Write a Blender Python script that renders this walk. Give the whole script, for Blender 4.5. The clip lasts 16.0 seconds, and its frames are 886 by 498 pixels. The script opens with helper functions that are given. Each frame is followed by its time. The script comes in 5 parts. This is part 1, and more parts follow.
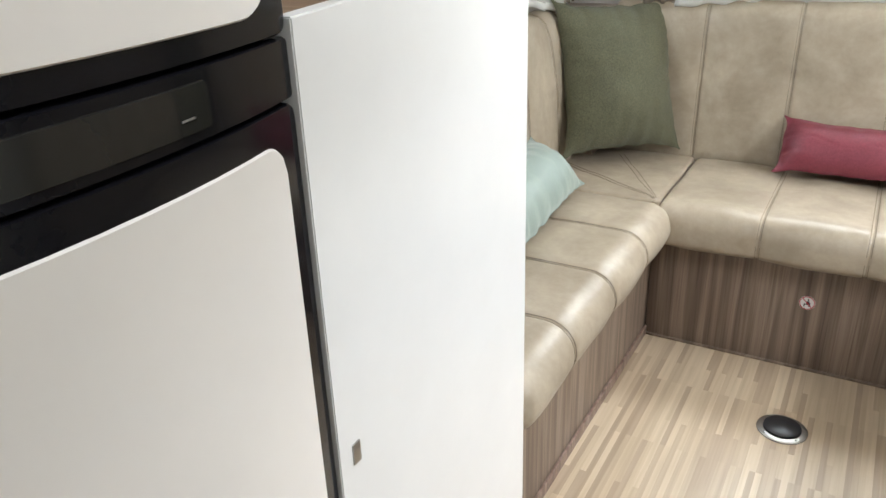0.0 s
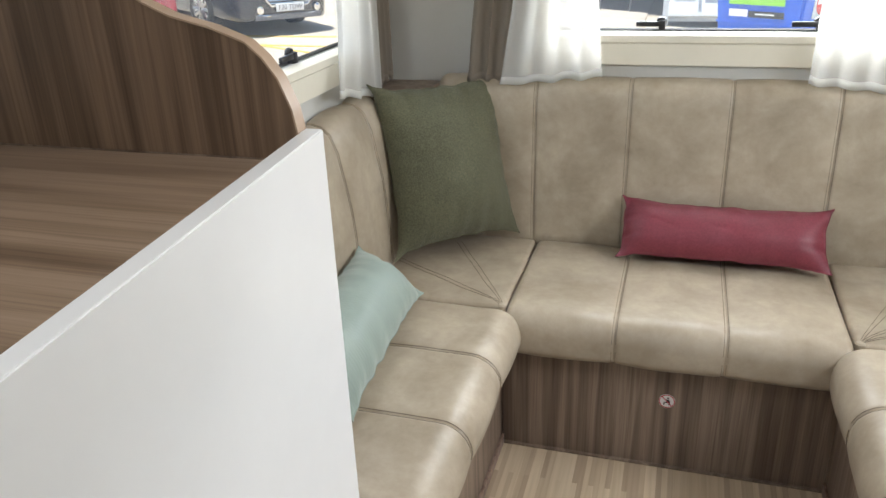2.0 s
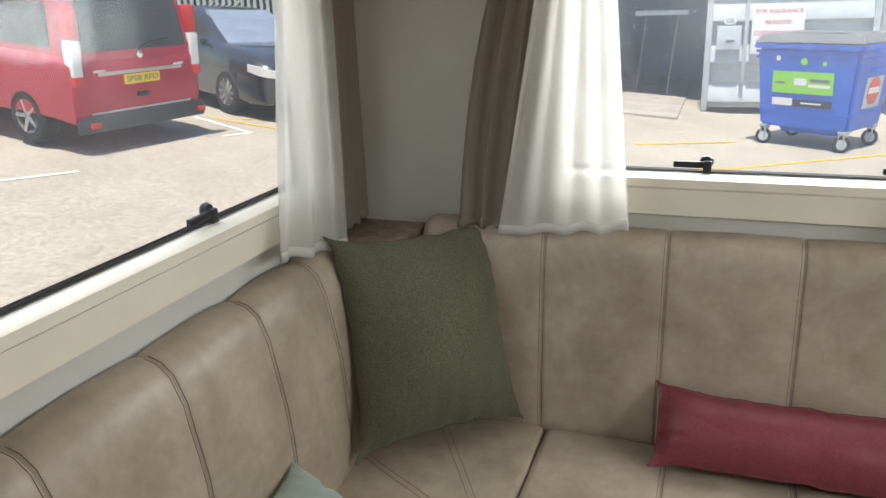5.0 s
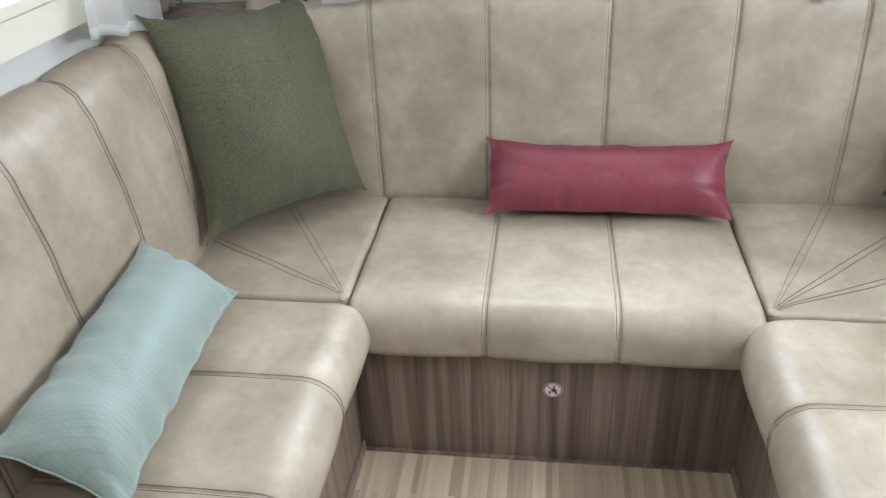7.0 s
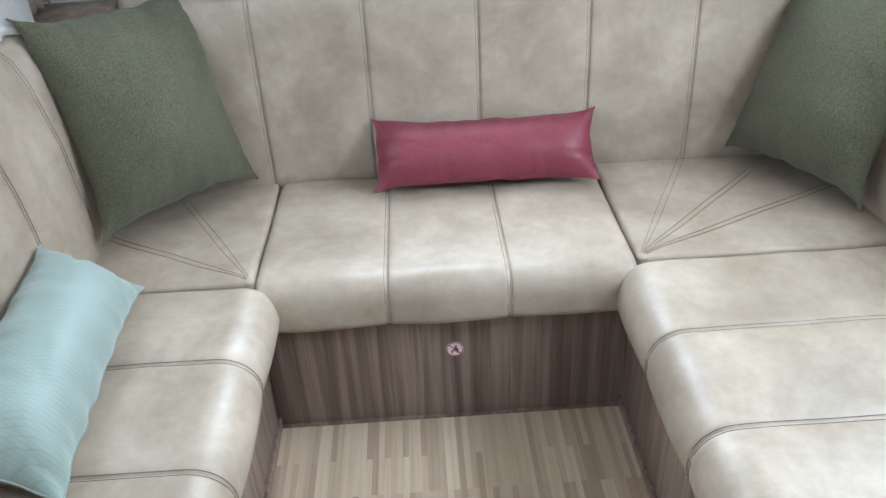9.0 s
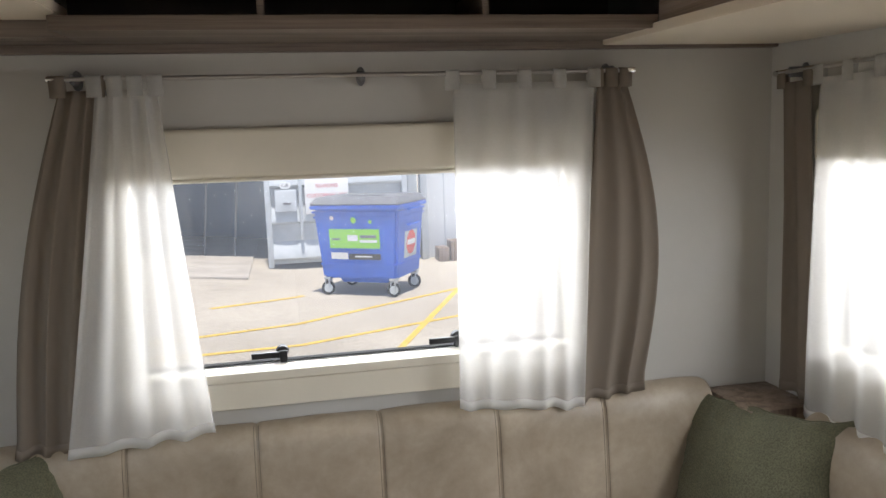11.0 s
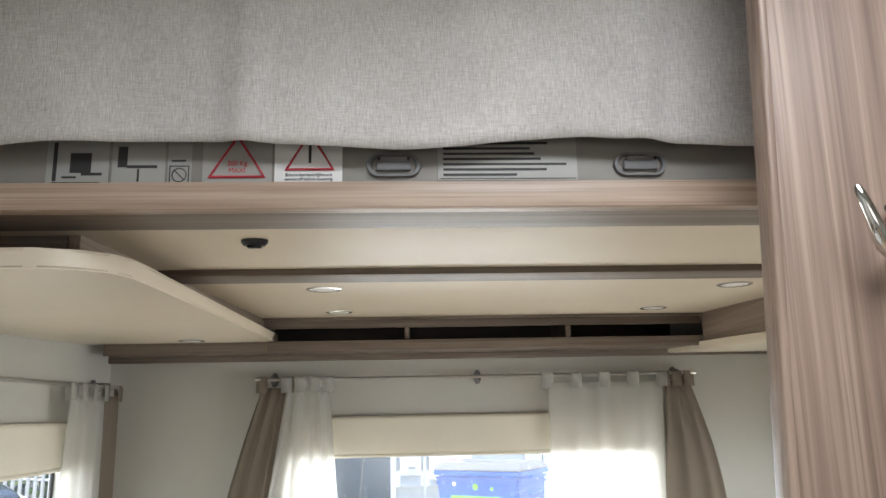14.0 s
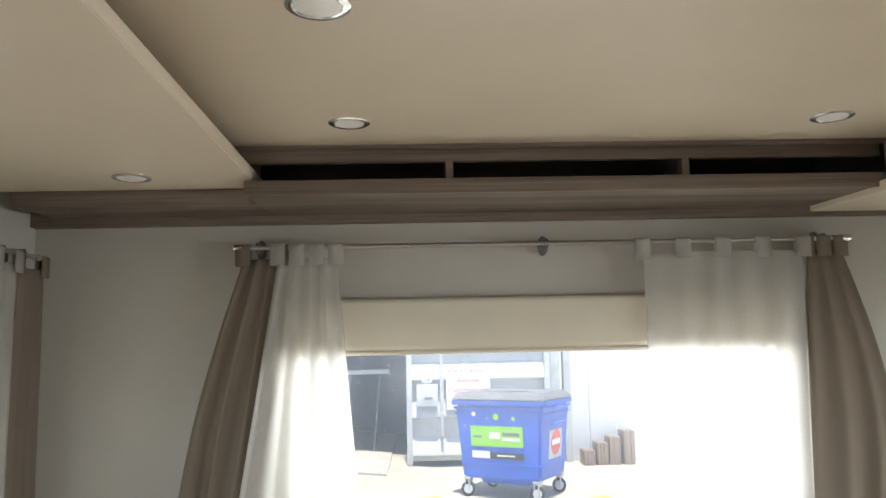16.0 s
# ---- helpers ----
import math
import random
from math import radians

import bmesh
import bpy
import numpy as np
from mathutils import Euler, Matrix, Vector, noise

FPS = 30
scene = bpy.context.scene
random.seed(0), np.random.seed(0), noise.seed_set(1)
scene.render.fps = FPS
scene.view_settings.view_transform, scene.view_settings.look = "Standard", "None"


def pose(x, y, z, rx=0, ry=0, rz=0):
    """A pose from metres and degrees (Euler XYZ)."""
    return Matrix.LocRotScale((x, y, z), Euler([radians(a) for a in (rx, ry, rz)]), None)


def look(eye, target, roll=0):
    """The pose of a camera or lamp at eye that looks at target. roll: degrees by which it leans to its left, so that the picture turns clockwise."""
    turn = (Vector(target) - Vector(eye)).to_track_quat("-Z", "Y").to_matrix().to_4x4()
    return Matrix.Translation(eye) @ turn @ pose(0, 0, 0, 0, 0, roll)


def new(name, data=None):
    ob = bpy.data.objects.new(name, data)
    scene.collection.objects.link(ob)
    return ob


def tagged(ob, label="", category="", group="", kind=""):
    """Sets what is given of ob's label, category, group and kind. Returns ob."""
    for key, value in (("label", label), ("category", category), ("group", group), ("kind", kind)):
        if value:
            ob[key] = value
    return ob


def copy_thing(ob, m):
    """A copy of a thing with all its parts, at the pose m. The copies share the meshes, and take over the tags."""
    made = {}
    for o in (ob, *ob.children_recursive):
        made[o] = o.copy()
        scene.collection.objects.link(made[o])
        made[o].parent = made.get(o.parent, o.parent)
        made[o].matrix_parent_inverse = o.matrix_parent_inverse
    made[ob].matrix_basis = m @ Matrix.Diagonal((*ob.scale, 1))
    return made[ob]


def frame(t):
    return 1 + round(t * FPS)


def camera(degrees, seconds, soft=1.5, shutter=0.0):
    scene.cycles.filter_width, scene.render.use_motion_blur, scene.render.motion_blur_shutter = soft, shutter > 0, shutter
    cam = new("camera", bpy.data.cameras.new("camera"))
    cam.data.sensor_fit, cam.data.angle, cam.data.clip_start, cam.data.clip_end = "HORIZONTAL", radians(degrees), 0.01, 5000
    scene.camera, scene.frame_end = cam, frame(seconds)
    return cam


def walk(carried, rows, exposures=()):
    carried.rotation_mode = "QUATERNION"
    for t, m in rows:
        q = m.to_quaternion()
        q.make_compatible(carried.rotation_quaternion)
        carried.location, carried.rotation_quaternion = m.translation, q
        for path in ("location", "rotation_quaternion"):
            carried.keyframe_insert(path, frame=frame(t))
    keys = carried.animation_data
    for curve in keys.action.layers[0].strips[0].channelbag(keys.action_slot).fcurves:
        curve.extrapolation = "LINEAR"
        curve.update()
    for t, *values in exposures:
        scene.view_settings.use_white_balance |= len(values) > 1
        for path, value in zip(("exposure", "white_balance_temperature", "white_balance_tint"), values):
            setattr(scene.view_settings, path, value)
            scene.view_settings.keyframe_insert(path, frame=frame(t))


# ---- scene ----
cam = camera(60.2, 16.0)
PATH = [
    (0, (0.095, 0.129, 1.361), (-0.835, 1.706, 0.536), -2.1),
    (0.5, (0.048, 0.218, 1.417), (-0.719, 1.884, 0.599), -2.1),
    (1, (0.034, 0.259, 1.441), (-0.61, 1.977, 0.626), -2.1),
    (1.5, (0.001, 0.386, 1.454), (-0.57, 2.127, 0.637), -2.3),
    (2, (-0.029, 0.51, 1.513), (-0.588, 2.26, 0.715), -2.2),
    (2.5, (-0.021, 0.528, 1.57), (-0.6, 2.322, 0.901), -2.1),
    (3, (-0.01, 0.576, 1.581), (-0.605, 2.381, 0.958), -2.0),
    (3.5, (-0.04, 0.688, 1.592), (-0.672, 2.482, 0.973), -2.1),
    (3.7, (-0.059, 0.747, 1.599), (-0.729, 2.528, 0.983), -2.1),
    (5.8, (-0.075, 1.241, 1.522), (-0.706, 3.029, 0.886), -1.3),
    (6, (-0.048, 1.213, 1.492), (-0.644, 2.999, 0.818), -1.8),
    (6.5, (-0.016, 1.134, 1.45), (-0.475, 2.864, 0.557), -2.6),
    (7, (-0.017, 1.029, 1.452), (-0.282, 2.726, 0.427), -3.0),
    (7.5, (-0.042, 0.909, 1.454), (-0.181, 2.608, 0.408), -2.9),
    (8, (-0.055, 0.854, 1.445), (-0.121, 2.548, 0.383), -2.7),
    (8.5, (-0.05, 0.854, 1.446), (-0.074, 2.544, 0.377), -2.8),
    (9, (-0.039, 0.917, 1.489), (-0.003, 2.605, 0.417), -3.0),
    (9.5, (-0.039, 1.038, 1.576), (0.122, 2.747, 0.549), -2.8),
    (10, (-0.057, 1.167, 1.685), (0.274, 2.99, 0.933), -2.1),
    (10.2, (-0.067, 1.22, 1.665), (0.317, 3.076, 1.025), -1.0),
    (12.3, (-0.07, 0.771, 1.73), (0.262, 2.74, 1.854), -1.5),
    (12.5, (-0.058, 0.711, 1.733), (0.221, 2.685, 1.891), -1.4),
    (13, (-0.051, 0.613, 1.741), (0.147, 2.584, 2.013), -1.2),
    (13.5, (-0.073, 0.573, 1.749), (0.065, 2.532, 2.128), -1.1),
    (14, (-0.092, 0.572, 1.749), (0.001, 2.526, 2.165), -1.1),
    (14.5, (-0.088, 0.64, 1.753), (-0.026, 2.594, 2.176), -1.2),
    (15, (-0.095, 0.834, 1.7), (-0.034, 2.789, 2.115), -1.3),
    (15.5, (-0.109, 1.098, 1.681), (-0.07, 3.064, 2.043), -1.0),
    (16, (-0.153, 1.289, 1.629), (-0.093, 3.271, 1.887), -1.2),
]
EXPOSURES = [
    (0.0, 1.32, 6500, 10), (1.0, 1.24, 6500, 10), (2.0, 0.92, 6550, 11), (2.6, 0.50, 6650, 11), (3.7, 0.34, 6650, 11), (6.0, 0.34, 6900, 13),
    (6.5, 0.92, 6850, 14), (7.0, 1.22, 5950, 12), (9.5, 1.34, 5550, 10), (9.8, 0.65, 6300, 10), (10.2, 0.15, 6450, 12), (12.3, 0.62, 6900, 17),
    (12.8, 0.78, 6900, 16), (13.4, 1.02, 6450, 11), (14.6, 1.10, 6450, 9), (15.2, 1.08, 6350, 6), (16.0, 0.72, 6600, 11),
]
walk(cam, [(t, look(eye, target, roll)) for t, eye, target, roll in PATH], EXPOSURES)

# ---- world, sun and window light ----
world = bpy.data.worlds.new("sky")
scene.world = world
world.use_nodes = True
wn = world.node_tree
sky = wn.nodes.new("ShaderNodeTexSky")
sky.sky_type = "NISHITA"
sky.sun_disc = False
sky.sun_elevation = radians(75)
sky.sun_rotation = radians(180)
bg = wn.nodes["Background"]
bg.inputs["Strength"].default_value = 0.15
wn.links.new(sky.outputs[0], bg.inputs["Color"])

sun = new("sun", bpy.data.lights.new("sun", "SUN"))
sun.data.energy = 5.0
sun.data.angle = radians(2.0)
sun.data.color = (1.0, 0.96, 0.9)
sun.matrix_basis = look((0, 0, 20), (-0.4, 5.3, 0))


def window_light(name, eye, target, w, h, watts, colour=(0.93, 0.97, 1.0)):
    """An area lamp that stands in for sky light at an opening."""
    lamp = new(name, bpy.data.lights.new(name, "AREA"))
    lamp.data.shape = "RECTANGLE"
    lamp.data.size, lamp.data.size_y = w, h
    lamp.data.energy = watts
    lamp.data.color = colour
    lamp.matrix_basis = look(eye, target)
    return lamp


window_light("rear_window_sky", (0.105, 3.25, 1.56), (0.105, 2.45, 0.6), 1.0, 0.5, 18)
window_light("left_window_sky", (-1.26, 2.07, 1.56), (-0.45, 2.05, 0.6), 1.25, 0.5, 6)
window_light("right_window_sky", (1.475, 2.04, 1.56), (0.65, 2.04, 0.6), 1.3, 0.5, 24)
# Fill for surfaces facing the front, through an assumed, unseen cab windscreen.
window_light("unseen_windscreen_fill", (0.1, -2.55, 1.5), (0.1, 0.0, 1.2), 1.6, 0.75, 2.0)
# Added overhead fill for bed curtain and seats; no rooflight is seen there.
window_light("unseen_overhead_fill", (0.15, 0.63, 2.345), (0.15, 0.72, 0.0), 0.5, 0.5, 6.5)

# ---- materials ----


def mat(name, rough=0.5, metal=0.0, colour=(0.5, 0.5, 0.5)):
    m = bpy.data.materials.new(name)
    m.use_nodes = True
    p = m.node_tree.nodes["Principled BSDF"]
    p.inputs["Base Color"].default_value = (*colour, 1)
    p.inputs["Roughness"].default_value = rough
    p.inputs["Metallic"].default_value = metal
    return m


def node(m, kind, **values):
    n = m.node_tree.nodes.new(kind)
    for key, value in values.items():
        n.inputs[key.replace("_", " ")].default_value = value
    return n


def wire(m, a, out, b, into):
    m.node_tree.links.new(a.outputs[out], b.inputs[into])


def coords(m, scale, kind="Object"):
    c = node(m, "ShaderNodeTexCoord")
    g = node(m, "ShaderNodeMapping")
    g.inputs["Scale"].default_value = scale
    wire(m, c, kind, g, "Vector")
    return g


def ramp(m, source, out, stops):
    r = node(m, "ShaderNodeValToRGB")
    e = r.color_ramp.elements
    while len(e) < len(stops):
        e.new(0.5)
    for k, (at, colour) in enumerate(stops):
        e[k].position = at
        e[k].color = (*colour, 1)
    wire(m, source, out, r, "Fac")
    return r


def bump(m, source, out, strength, distance=0.002):
    b = node(m, "ShaderNodeBump", Strength=strength, Distance=distance)
    wire(m, source, out, b, "Height")
    wire(m, b, "Normal", m.node_tree.nodes["Principled BSDF"], "Normal")
    return b


def mixed(m, a, aout, b, bout, fac, kind="MULTIPLY"):
    x = m.node_tree.nodes.new("ShaderNodeMix")
    x.data_type, x.blend_type = "RGBA", kind
    x.inputs["Factor"].default_value = fac
    m.node_tree.links.new(a.outputs[aout], x.inputs[6])
    m.node_tree.links.new(b.outputs[bout], x.inputs[7])
    return x


def base(m, source, out):
    m.node_tree.links.new(source.outputs[out], m.node_tree.nodes["Principled BSDF"].inputs["Base Color"])


def plain(name, colour, rough=0.5, metal=0.0, vary=0.12, scale=6.0, grain=0.05):
    """Paint, plastic or metal with slight unevenness at two scales."""
    m = mat(name, rough, metal, colour)
    g = coords(m, (scale, scale, scale))
    n = node(m, "ShaderNodeTexNoise", Scale=1.0, Detail=5.0, Roughness=0.6)
    wire(m, g, "Vector", n, "Vector")
    low = tuple(c * (1 - vary) for c in colour)
    high = tuple(min(1, c * (1 + vary * 0.6)) for c in colour)
    r = ramp(m, n, "Fac", [(0.3, low), (0.7, high)])
    base(m, r, "Color")
    if grain:
        f = node(m, "ShaderNodeTexNoise", Scale=60.0, Detail=3.0)
        wire(m, g, "Vector", f, "Vector")
        bump(m, f, "Fac", grain, 0.001)
    return m


def wood(name, dark, mid, light, axis="z", rough=0.42, fine=1.0):
    """Laminate with a streaky grain along one axis."""
    m = mat(name, rough)
    s = {"x": (1.0, 26 * fine, 26 * fine), "y": (26 * fine, 1.0, 26 * fine), "z": (26 * fine, 26 * fine, 1.0)}[axis]
    g = coords(m, s)
    n1 = node(m, "ShaderNodeTexNoise", Scale=1.0, Detail=3.0, Roughness=0.55, Distortion=0.6)
    wire(m, g, "Vector", n1, "Vector")
    r1 = ramp(m, n1, "Fac", [(0.28, dark), (0.47, mid), (0.6, light), (0.78, mid)])
    g2 = coords(m, tuple(v * (7 if v > 1 else 2.5) for v in s))
    n2 = node(m, "ShaderNodeTexNoise", Scale=1.0, Detail=4.0, Roughness=0.7)
    wire(m, g2, "Vector", n2, "Vector")
    r2 = ramp(m, n2, "Fac", [(0.36, (0.62, 0.58, 0.54)), (0.52, (1, 1, 1))])
    x = mixed(m, r1, "Color", r2, "Color", 0.7)
    base(m, x, 2)
    bump(m, n2, "Fac", 0.12, 0.001)
    return m


def leather(name, dark, light):
    m = mat(name, 0.4)
    g = coords(m, (1, 1, 1))
    n = node(m, "ShaderNodeTexNoise", Scale=5.5, Detail=6.0, Roughness=0.62, Distortion=0.3)
    wire(m, g, "Vector", n, "Vector")
    r = ramp(m, n, "Fac", [(0.32, dark), (0.5, tuple((a + b) / 2 for a, b in zip(dark, light))), (0.68, light)])
    n2 = node(m, "ShaderNodeTexNoise", Scale=38.0, Detail=5.0, Roughness=0.7)
    wire(m, g, "Vector", n2, "Vector")
    r2 = ramp(m, n2, "Fac", [(0.35, (0.88, 0.87, 0.86)), (0.65, (1, 1, 1))])
    x = mixed(m, r, "Color", r2, "Color", 0.8)
    base(m, x, 2)
    v = node(m, "ShaderNodeTexVoronoi", Scale=420.0)
    wire(m, g, "Vector", v, "Vector")
    bump(m, v, "Distance", 0.14, 0.001)
    m.node_tree.nodes["Principled BSDF"].inputs["Specular IOR Level"].default_value = 0.4
    return m


def weave(name, dark, light, size=900.0, rough=0.85, sheen=0.25, strength=0.5):
    """Cloth with warp and weft and slubs."""
    m = mat(name, rough)
    g = coords(m, (1, 1, 1))
    w1 = node(m, "ShaderNodeTexWave", Scale=size / 20, Distortion=1.5, Detail=2.0)
    w1.bands_direction = "X"
    w2 = node(m, "ShaderNodeTexWave", Scale=size / 20, Distortion=1.5, Detail=2.0)
    w2.bands_direction = "Z"
    wire(m, g, "Vector", w1, "Vector")
    wire(m, g, "Vector", w2, "Vector")
    x = mixed(m, w1, "Color", w2, "Color", 1.0, "ADD")
    n = node(m, "ShaderNodeTexNoise", Scale=max(150.0, size / 10), Detail=3.0)
    wire(m, g, "Vector", n, "Vector")
    r = ramp(m, n, "Fac", [(0.35, dark), (0.65, light)])
    n2 = node(m, "ShaderNodeTexNoise", Scale=9.0, Detail=3.0)
    wire(m, g, "Vector", n2, "Vector")
    r2 = ramp(m, n2, "Fac", [(0.3, (0.82, 0.82, 0.82)), (0.7, (1, 1, 1))])
    y = mixed(m, r, "Color", r2, "Color", 0.8)
    base(m, y, 2)
    bump(m, x, 2, strength, 0.001)
    m.node_tree.nodes["Principled BSDF"].inputs["Sheen Weight"].default_value = sheen
    return m


def linen(name):
    """Slubby cloth: short streaks of lighter and darker thread both ways."""
    m = mat(name, 0.9)
    a = node(m, "ShaderNodeTexNoise", Scale=1.0, Detail=4.0, Roughness=0.7)
    wire(m, coords(m, (900, 900, 80)), "Vector", a, "Vector")
    b = node(m, "ShaderNodeTexNoise", Scale=1.0, Detail=4.0, Roughness=0.7)
    wire(m, coords(m, (80, 80, 900)), "Vector", b, "Vector")
    ra = ramp(m, a, "Fac", [(0.3, (0.5, 0.475, 0.455)), (0.7, (0.8, 0.775, 0.755))])
    rb = ramp(m, b, "Fac", [(0.3, (0.7, 0.685, 0.67)), (0.7, (1, 1, 1))])
    c = node(m, "ShaderNodeTexNoise", Scale=7.0, Detail=3.0)
    wire(m, coords(m, (1, 1, 1)), "Vector", c, "Vector")
    rc = ramp(m, c, "Fac", [(0.3, (0.78, 0.77, 0.77)), (0.7, (1, 1, 1))])
    x = mixed(m, ra, "Color", rb, "Color", 0.9)
    y = m.node_tree.nodes.new("ShaderNodeMix")
    y.data_type, y.blend_type = "RGBA", "MULTIPLY"
    y.inputs["Factor"].default_value = 1.0
    m.node_tree.links.new(x.outputs[2], y.inputs[6])
    m.node_tree.links.new(rc.outputs[0], y.inputs[7])
    base(m, y, 2)
    bump(m, a, "Fac", 0.5, 0.001)
    return m


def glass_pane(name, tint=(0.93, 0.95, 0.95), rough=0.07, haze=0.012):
    """Clear acrylic with the haze of reflections mixed in as an uneven bluish veil."""
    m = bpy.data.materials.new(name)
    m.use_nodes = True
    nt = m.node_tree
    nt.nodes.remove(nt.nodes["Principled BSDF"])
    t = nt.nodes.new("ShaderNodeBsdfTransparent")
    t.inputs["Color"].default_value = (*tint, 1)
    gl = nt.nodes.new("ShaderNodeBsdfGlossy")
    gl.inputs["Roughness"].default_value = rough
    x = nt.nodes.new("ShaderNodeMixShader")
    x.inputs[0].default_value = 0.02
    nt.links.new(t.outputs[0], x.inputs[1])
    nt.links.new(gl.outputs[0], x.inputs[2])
    # Bluish translucent share imitates the milky reflections on the window.
    veil = nt.nodes.new("ShaderNodeBsdfTranslucent")
    veil.inputs["Color"].default_value = (0.8, 0.88, 1.0, 1)
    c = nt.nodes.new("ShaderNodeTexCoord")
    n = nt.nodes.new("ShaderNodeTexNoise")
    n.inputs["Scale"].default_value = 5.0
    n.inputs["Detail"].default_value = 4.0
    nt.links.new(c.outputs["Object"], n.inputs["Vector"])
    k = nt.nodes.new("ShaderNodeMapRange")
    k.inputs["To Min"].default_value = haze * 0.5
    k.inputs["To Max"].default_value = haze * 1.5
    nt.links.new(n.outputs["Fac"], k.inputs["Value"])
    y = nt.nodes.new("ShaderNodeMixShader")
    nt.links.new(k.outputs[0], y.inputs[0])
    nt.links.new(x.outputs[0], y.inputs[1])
    nt.links.new(veil.outputs[0], y.inputs[2])
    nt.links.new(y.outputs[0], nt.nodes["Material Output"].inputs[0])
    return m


def sheer(name, colour, clear, through_light=0.5):
    """Thin cloth that lets light and some of the view through."""
    m = bpy.data.materials.new(name)
    m.use_nodes = True
    nt = m.node_tree
    nt.nodes.remove(nt.nodes["Principled BSDF"])
    d = nt.nodes.new("ShaderNodeBsdfDiffuse")
    d.inputs["Color"].default_value = (*colour, 1)
    tl = nt.nodes.new("ShaderNodeBsdfTranslucent")
    tl.inputs["Color"].default_value = (*colour, 1)
    tr = nt.nodes.new("ShaderNodeBsdfTransparent")
    a = nt.nodes.new("ShaderNodeMixShader")
    a.inputs[0].default_value = through_light
    nt.links.new(d.outputs[0], a.inputs[1])
    nt.links.new(tl.outputs[0], a.inputs[2])
    b = nt.nodes.new("ShaderNodeMixShader")
    c = nt.nodes.new("ShaderNodeTexCoord")
    n = nt.nodes.new("ShaderNodeTexNoise")
    n.inputs["Scale"].default_value = 900
    nt.links.new(c.outputs["Object"], n.inputs["Vector"])
    k = nt.nodes.new("ShaderNodeMapRange")
    k.inputs["To Min"].default_value = clear * 0.6
    k.inputs["To Max"].default_value = clear * 1.4
    nt.links.new(n.outputs["Fac"], k.inputs["Value"])
    nt.links.new(k.outputs[0], b.inputs[0])
    nt.links.new(a.outputs[0], b.inputs[1])
    nt.links.new(tr.outputs[0], b.inputs[2])
    nt.links.new(b.outputs[0], nt.nodes["Material Output"].inputs[0])
    return m


def strip_floor(name):
    """Printed vinyl: narrow strips of pale and tan wood that run along the room."""
    m = mat(name, 0.35)
    g = coords(m, (1, 1, 1))
    g.inputs["Rotation"].default_value = (0, 0, radians(90))
    b = node(m, "ShaderNodeTexBrick", Scale=1.0)
    b.inputs["Mortar Size"].default_value = 0.0
    b.inputs["Brick Width"].default_value = 0.31
    b.inputs["Row Height"].default_value = 0.0155
    b.inputs["Color1"].default_value = (0, 0, 0, 1)
    b.inputs["Color2"].default_value = (1, 1, 1, 1)
    b.offset = 0.37
    b.offset_frequency = 3
    wire(m, g, "Vector", b, "Vector")
    r = ramp(m, b, "Color", [(0.0, (0.41, 0.313, 0.218)), (0.3, (0.46, 0.355, 0.25)), (0.55, (0.55, 0.44, 0.31)), (1.0, (0.64, 0.525, 0.38))])
    g2 = coords(m, (90, 3, 90))
    n = node(m, "ShaderNodeTexNoise", Scale=1.0, Detail=4.0)
    wire(m, g2, "Vector", n, "Vector")
    r2 = ramp(m, n, "Fac", [(0.3, (0.8, 0.78, 0.75)), (0.6, (1, 1, 1))])
    x = mixed(m, r, "Color", r2, "Color", 0.7)
    base(m, x, 2)
    bump(m, n, "Fac", 0.06, 0.001)
    return m


def asphalt(name):
    m = mat(name, 0.9)
    g = coords(m, (1, 1, 1))
    n = node(m, "ShaderNodeTexNoise", Scale=0.6, Detail=6.0, Roughness=0.6)
    n2 = node(m, "ShaderNodeTexNoise", Scale=22.0, Detail=6.0, Roughness=0.75)
    wire(m, g, "Vector", n, "Vector")
    wire(m, g, "Vector", n2, "Vector")
    r = ramp(m, n, "Fac", [(0.3, (0.36, 0.325, 0.275)), (0.7, (0.48, 0.435, 0.37))])
    r2 = ramp(m, n2, "Fac", [(0.32, (0.62, 0.6, 0.57)), (0.62, (1.15, 1.13, 1.08))])
    x = mixed(m, r, "Color", r2, "Color", 0.9)
    base(m, x, 2)
    bump(m, n2, "Fac", 0.5, 0.01)
    return m


def foliage(name):
    m = mat(name, 0.7)
    o = node(m, "ShaderNodeNewGeometry")
    r = ramp(m, o, "Random Per Island", [(0.0, (0.03, 0.06, 0.018)), (0.6, (0.06, 0.11, 0.03)), (1.0, (0.11, 0.16, 0.05))])
    base(m, r, "Color")
    return m


def quilt(name, colour):
    """Satin with a small stitched diamond pattern."""
    m = mat(name, 0.55, 0.0, colour)
    heights = []
    for turn in (35, -35):
        g = coords(m, (1, 1, 1))
        g.inputs["Rotation"].default_value = (0, radians(30), radians(turn))
        w = node(m, "ShaderNodeTexWave", Scale=38.0)
        w.bands_direction = "Y"
        wire(m, g, "Vector", w, "Vector")
        heights.append(ramp(m, w, "Fac", [(0.0, (0, 0, 0)), (0.12, (1, 1, 1))]))
    x = mixed(m, heights[0], "Color", heights[1], "Color", 1.0)
    dark = tuple(c * 0.88 for c in colour)
    r = ramp(m, x, 2, [(0.0, dark), (1.0, colour)])
    base(m, r, "Color")
    bump(m, x, 2, 0.12, 0.001)
    m.node_tree.nodes["Principled BSDF"].inputs["Sheen Weight"].default_value = 0.3
    return m


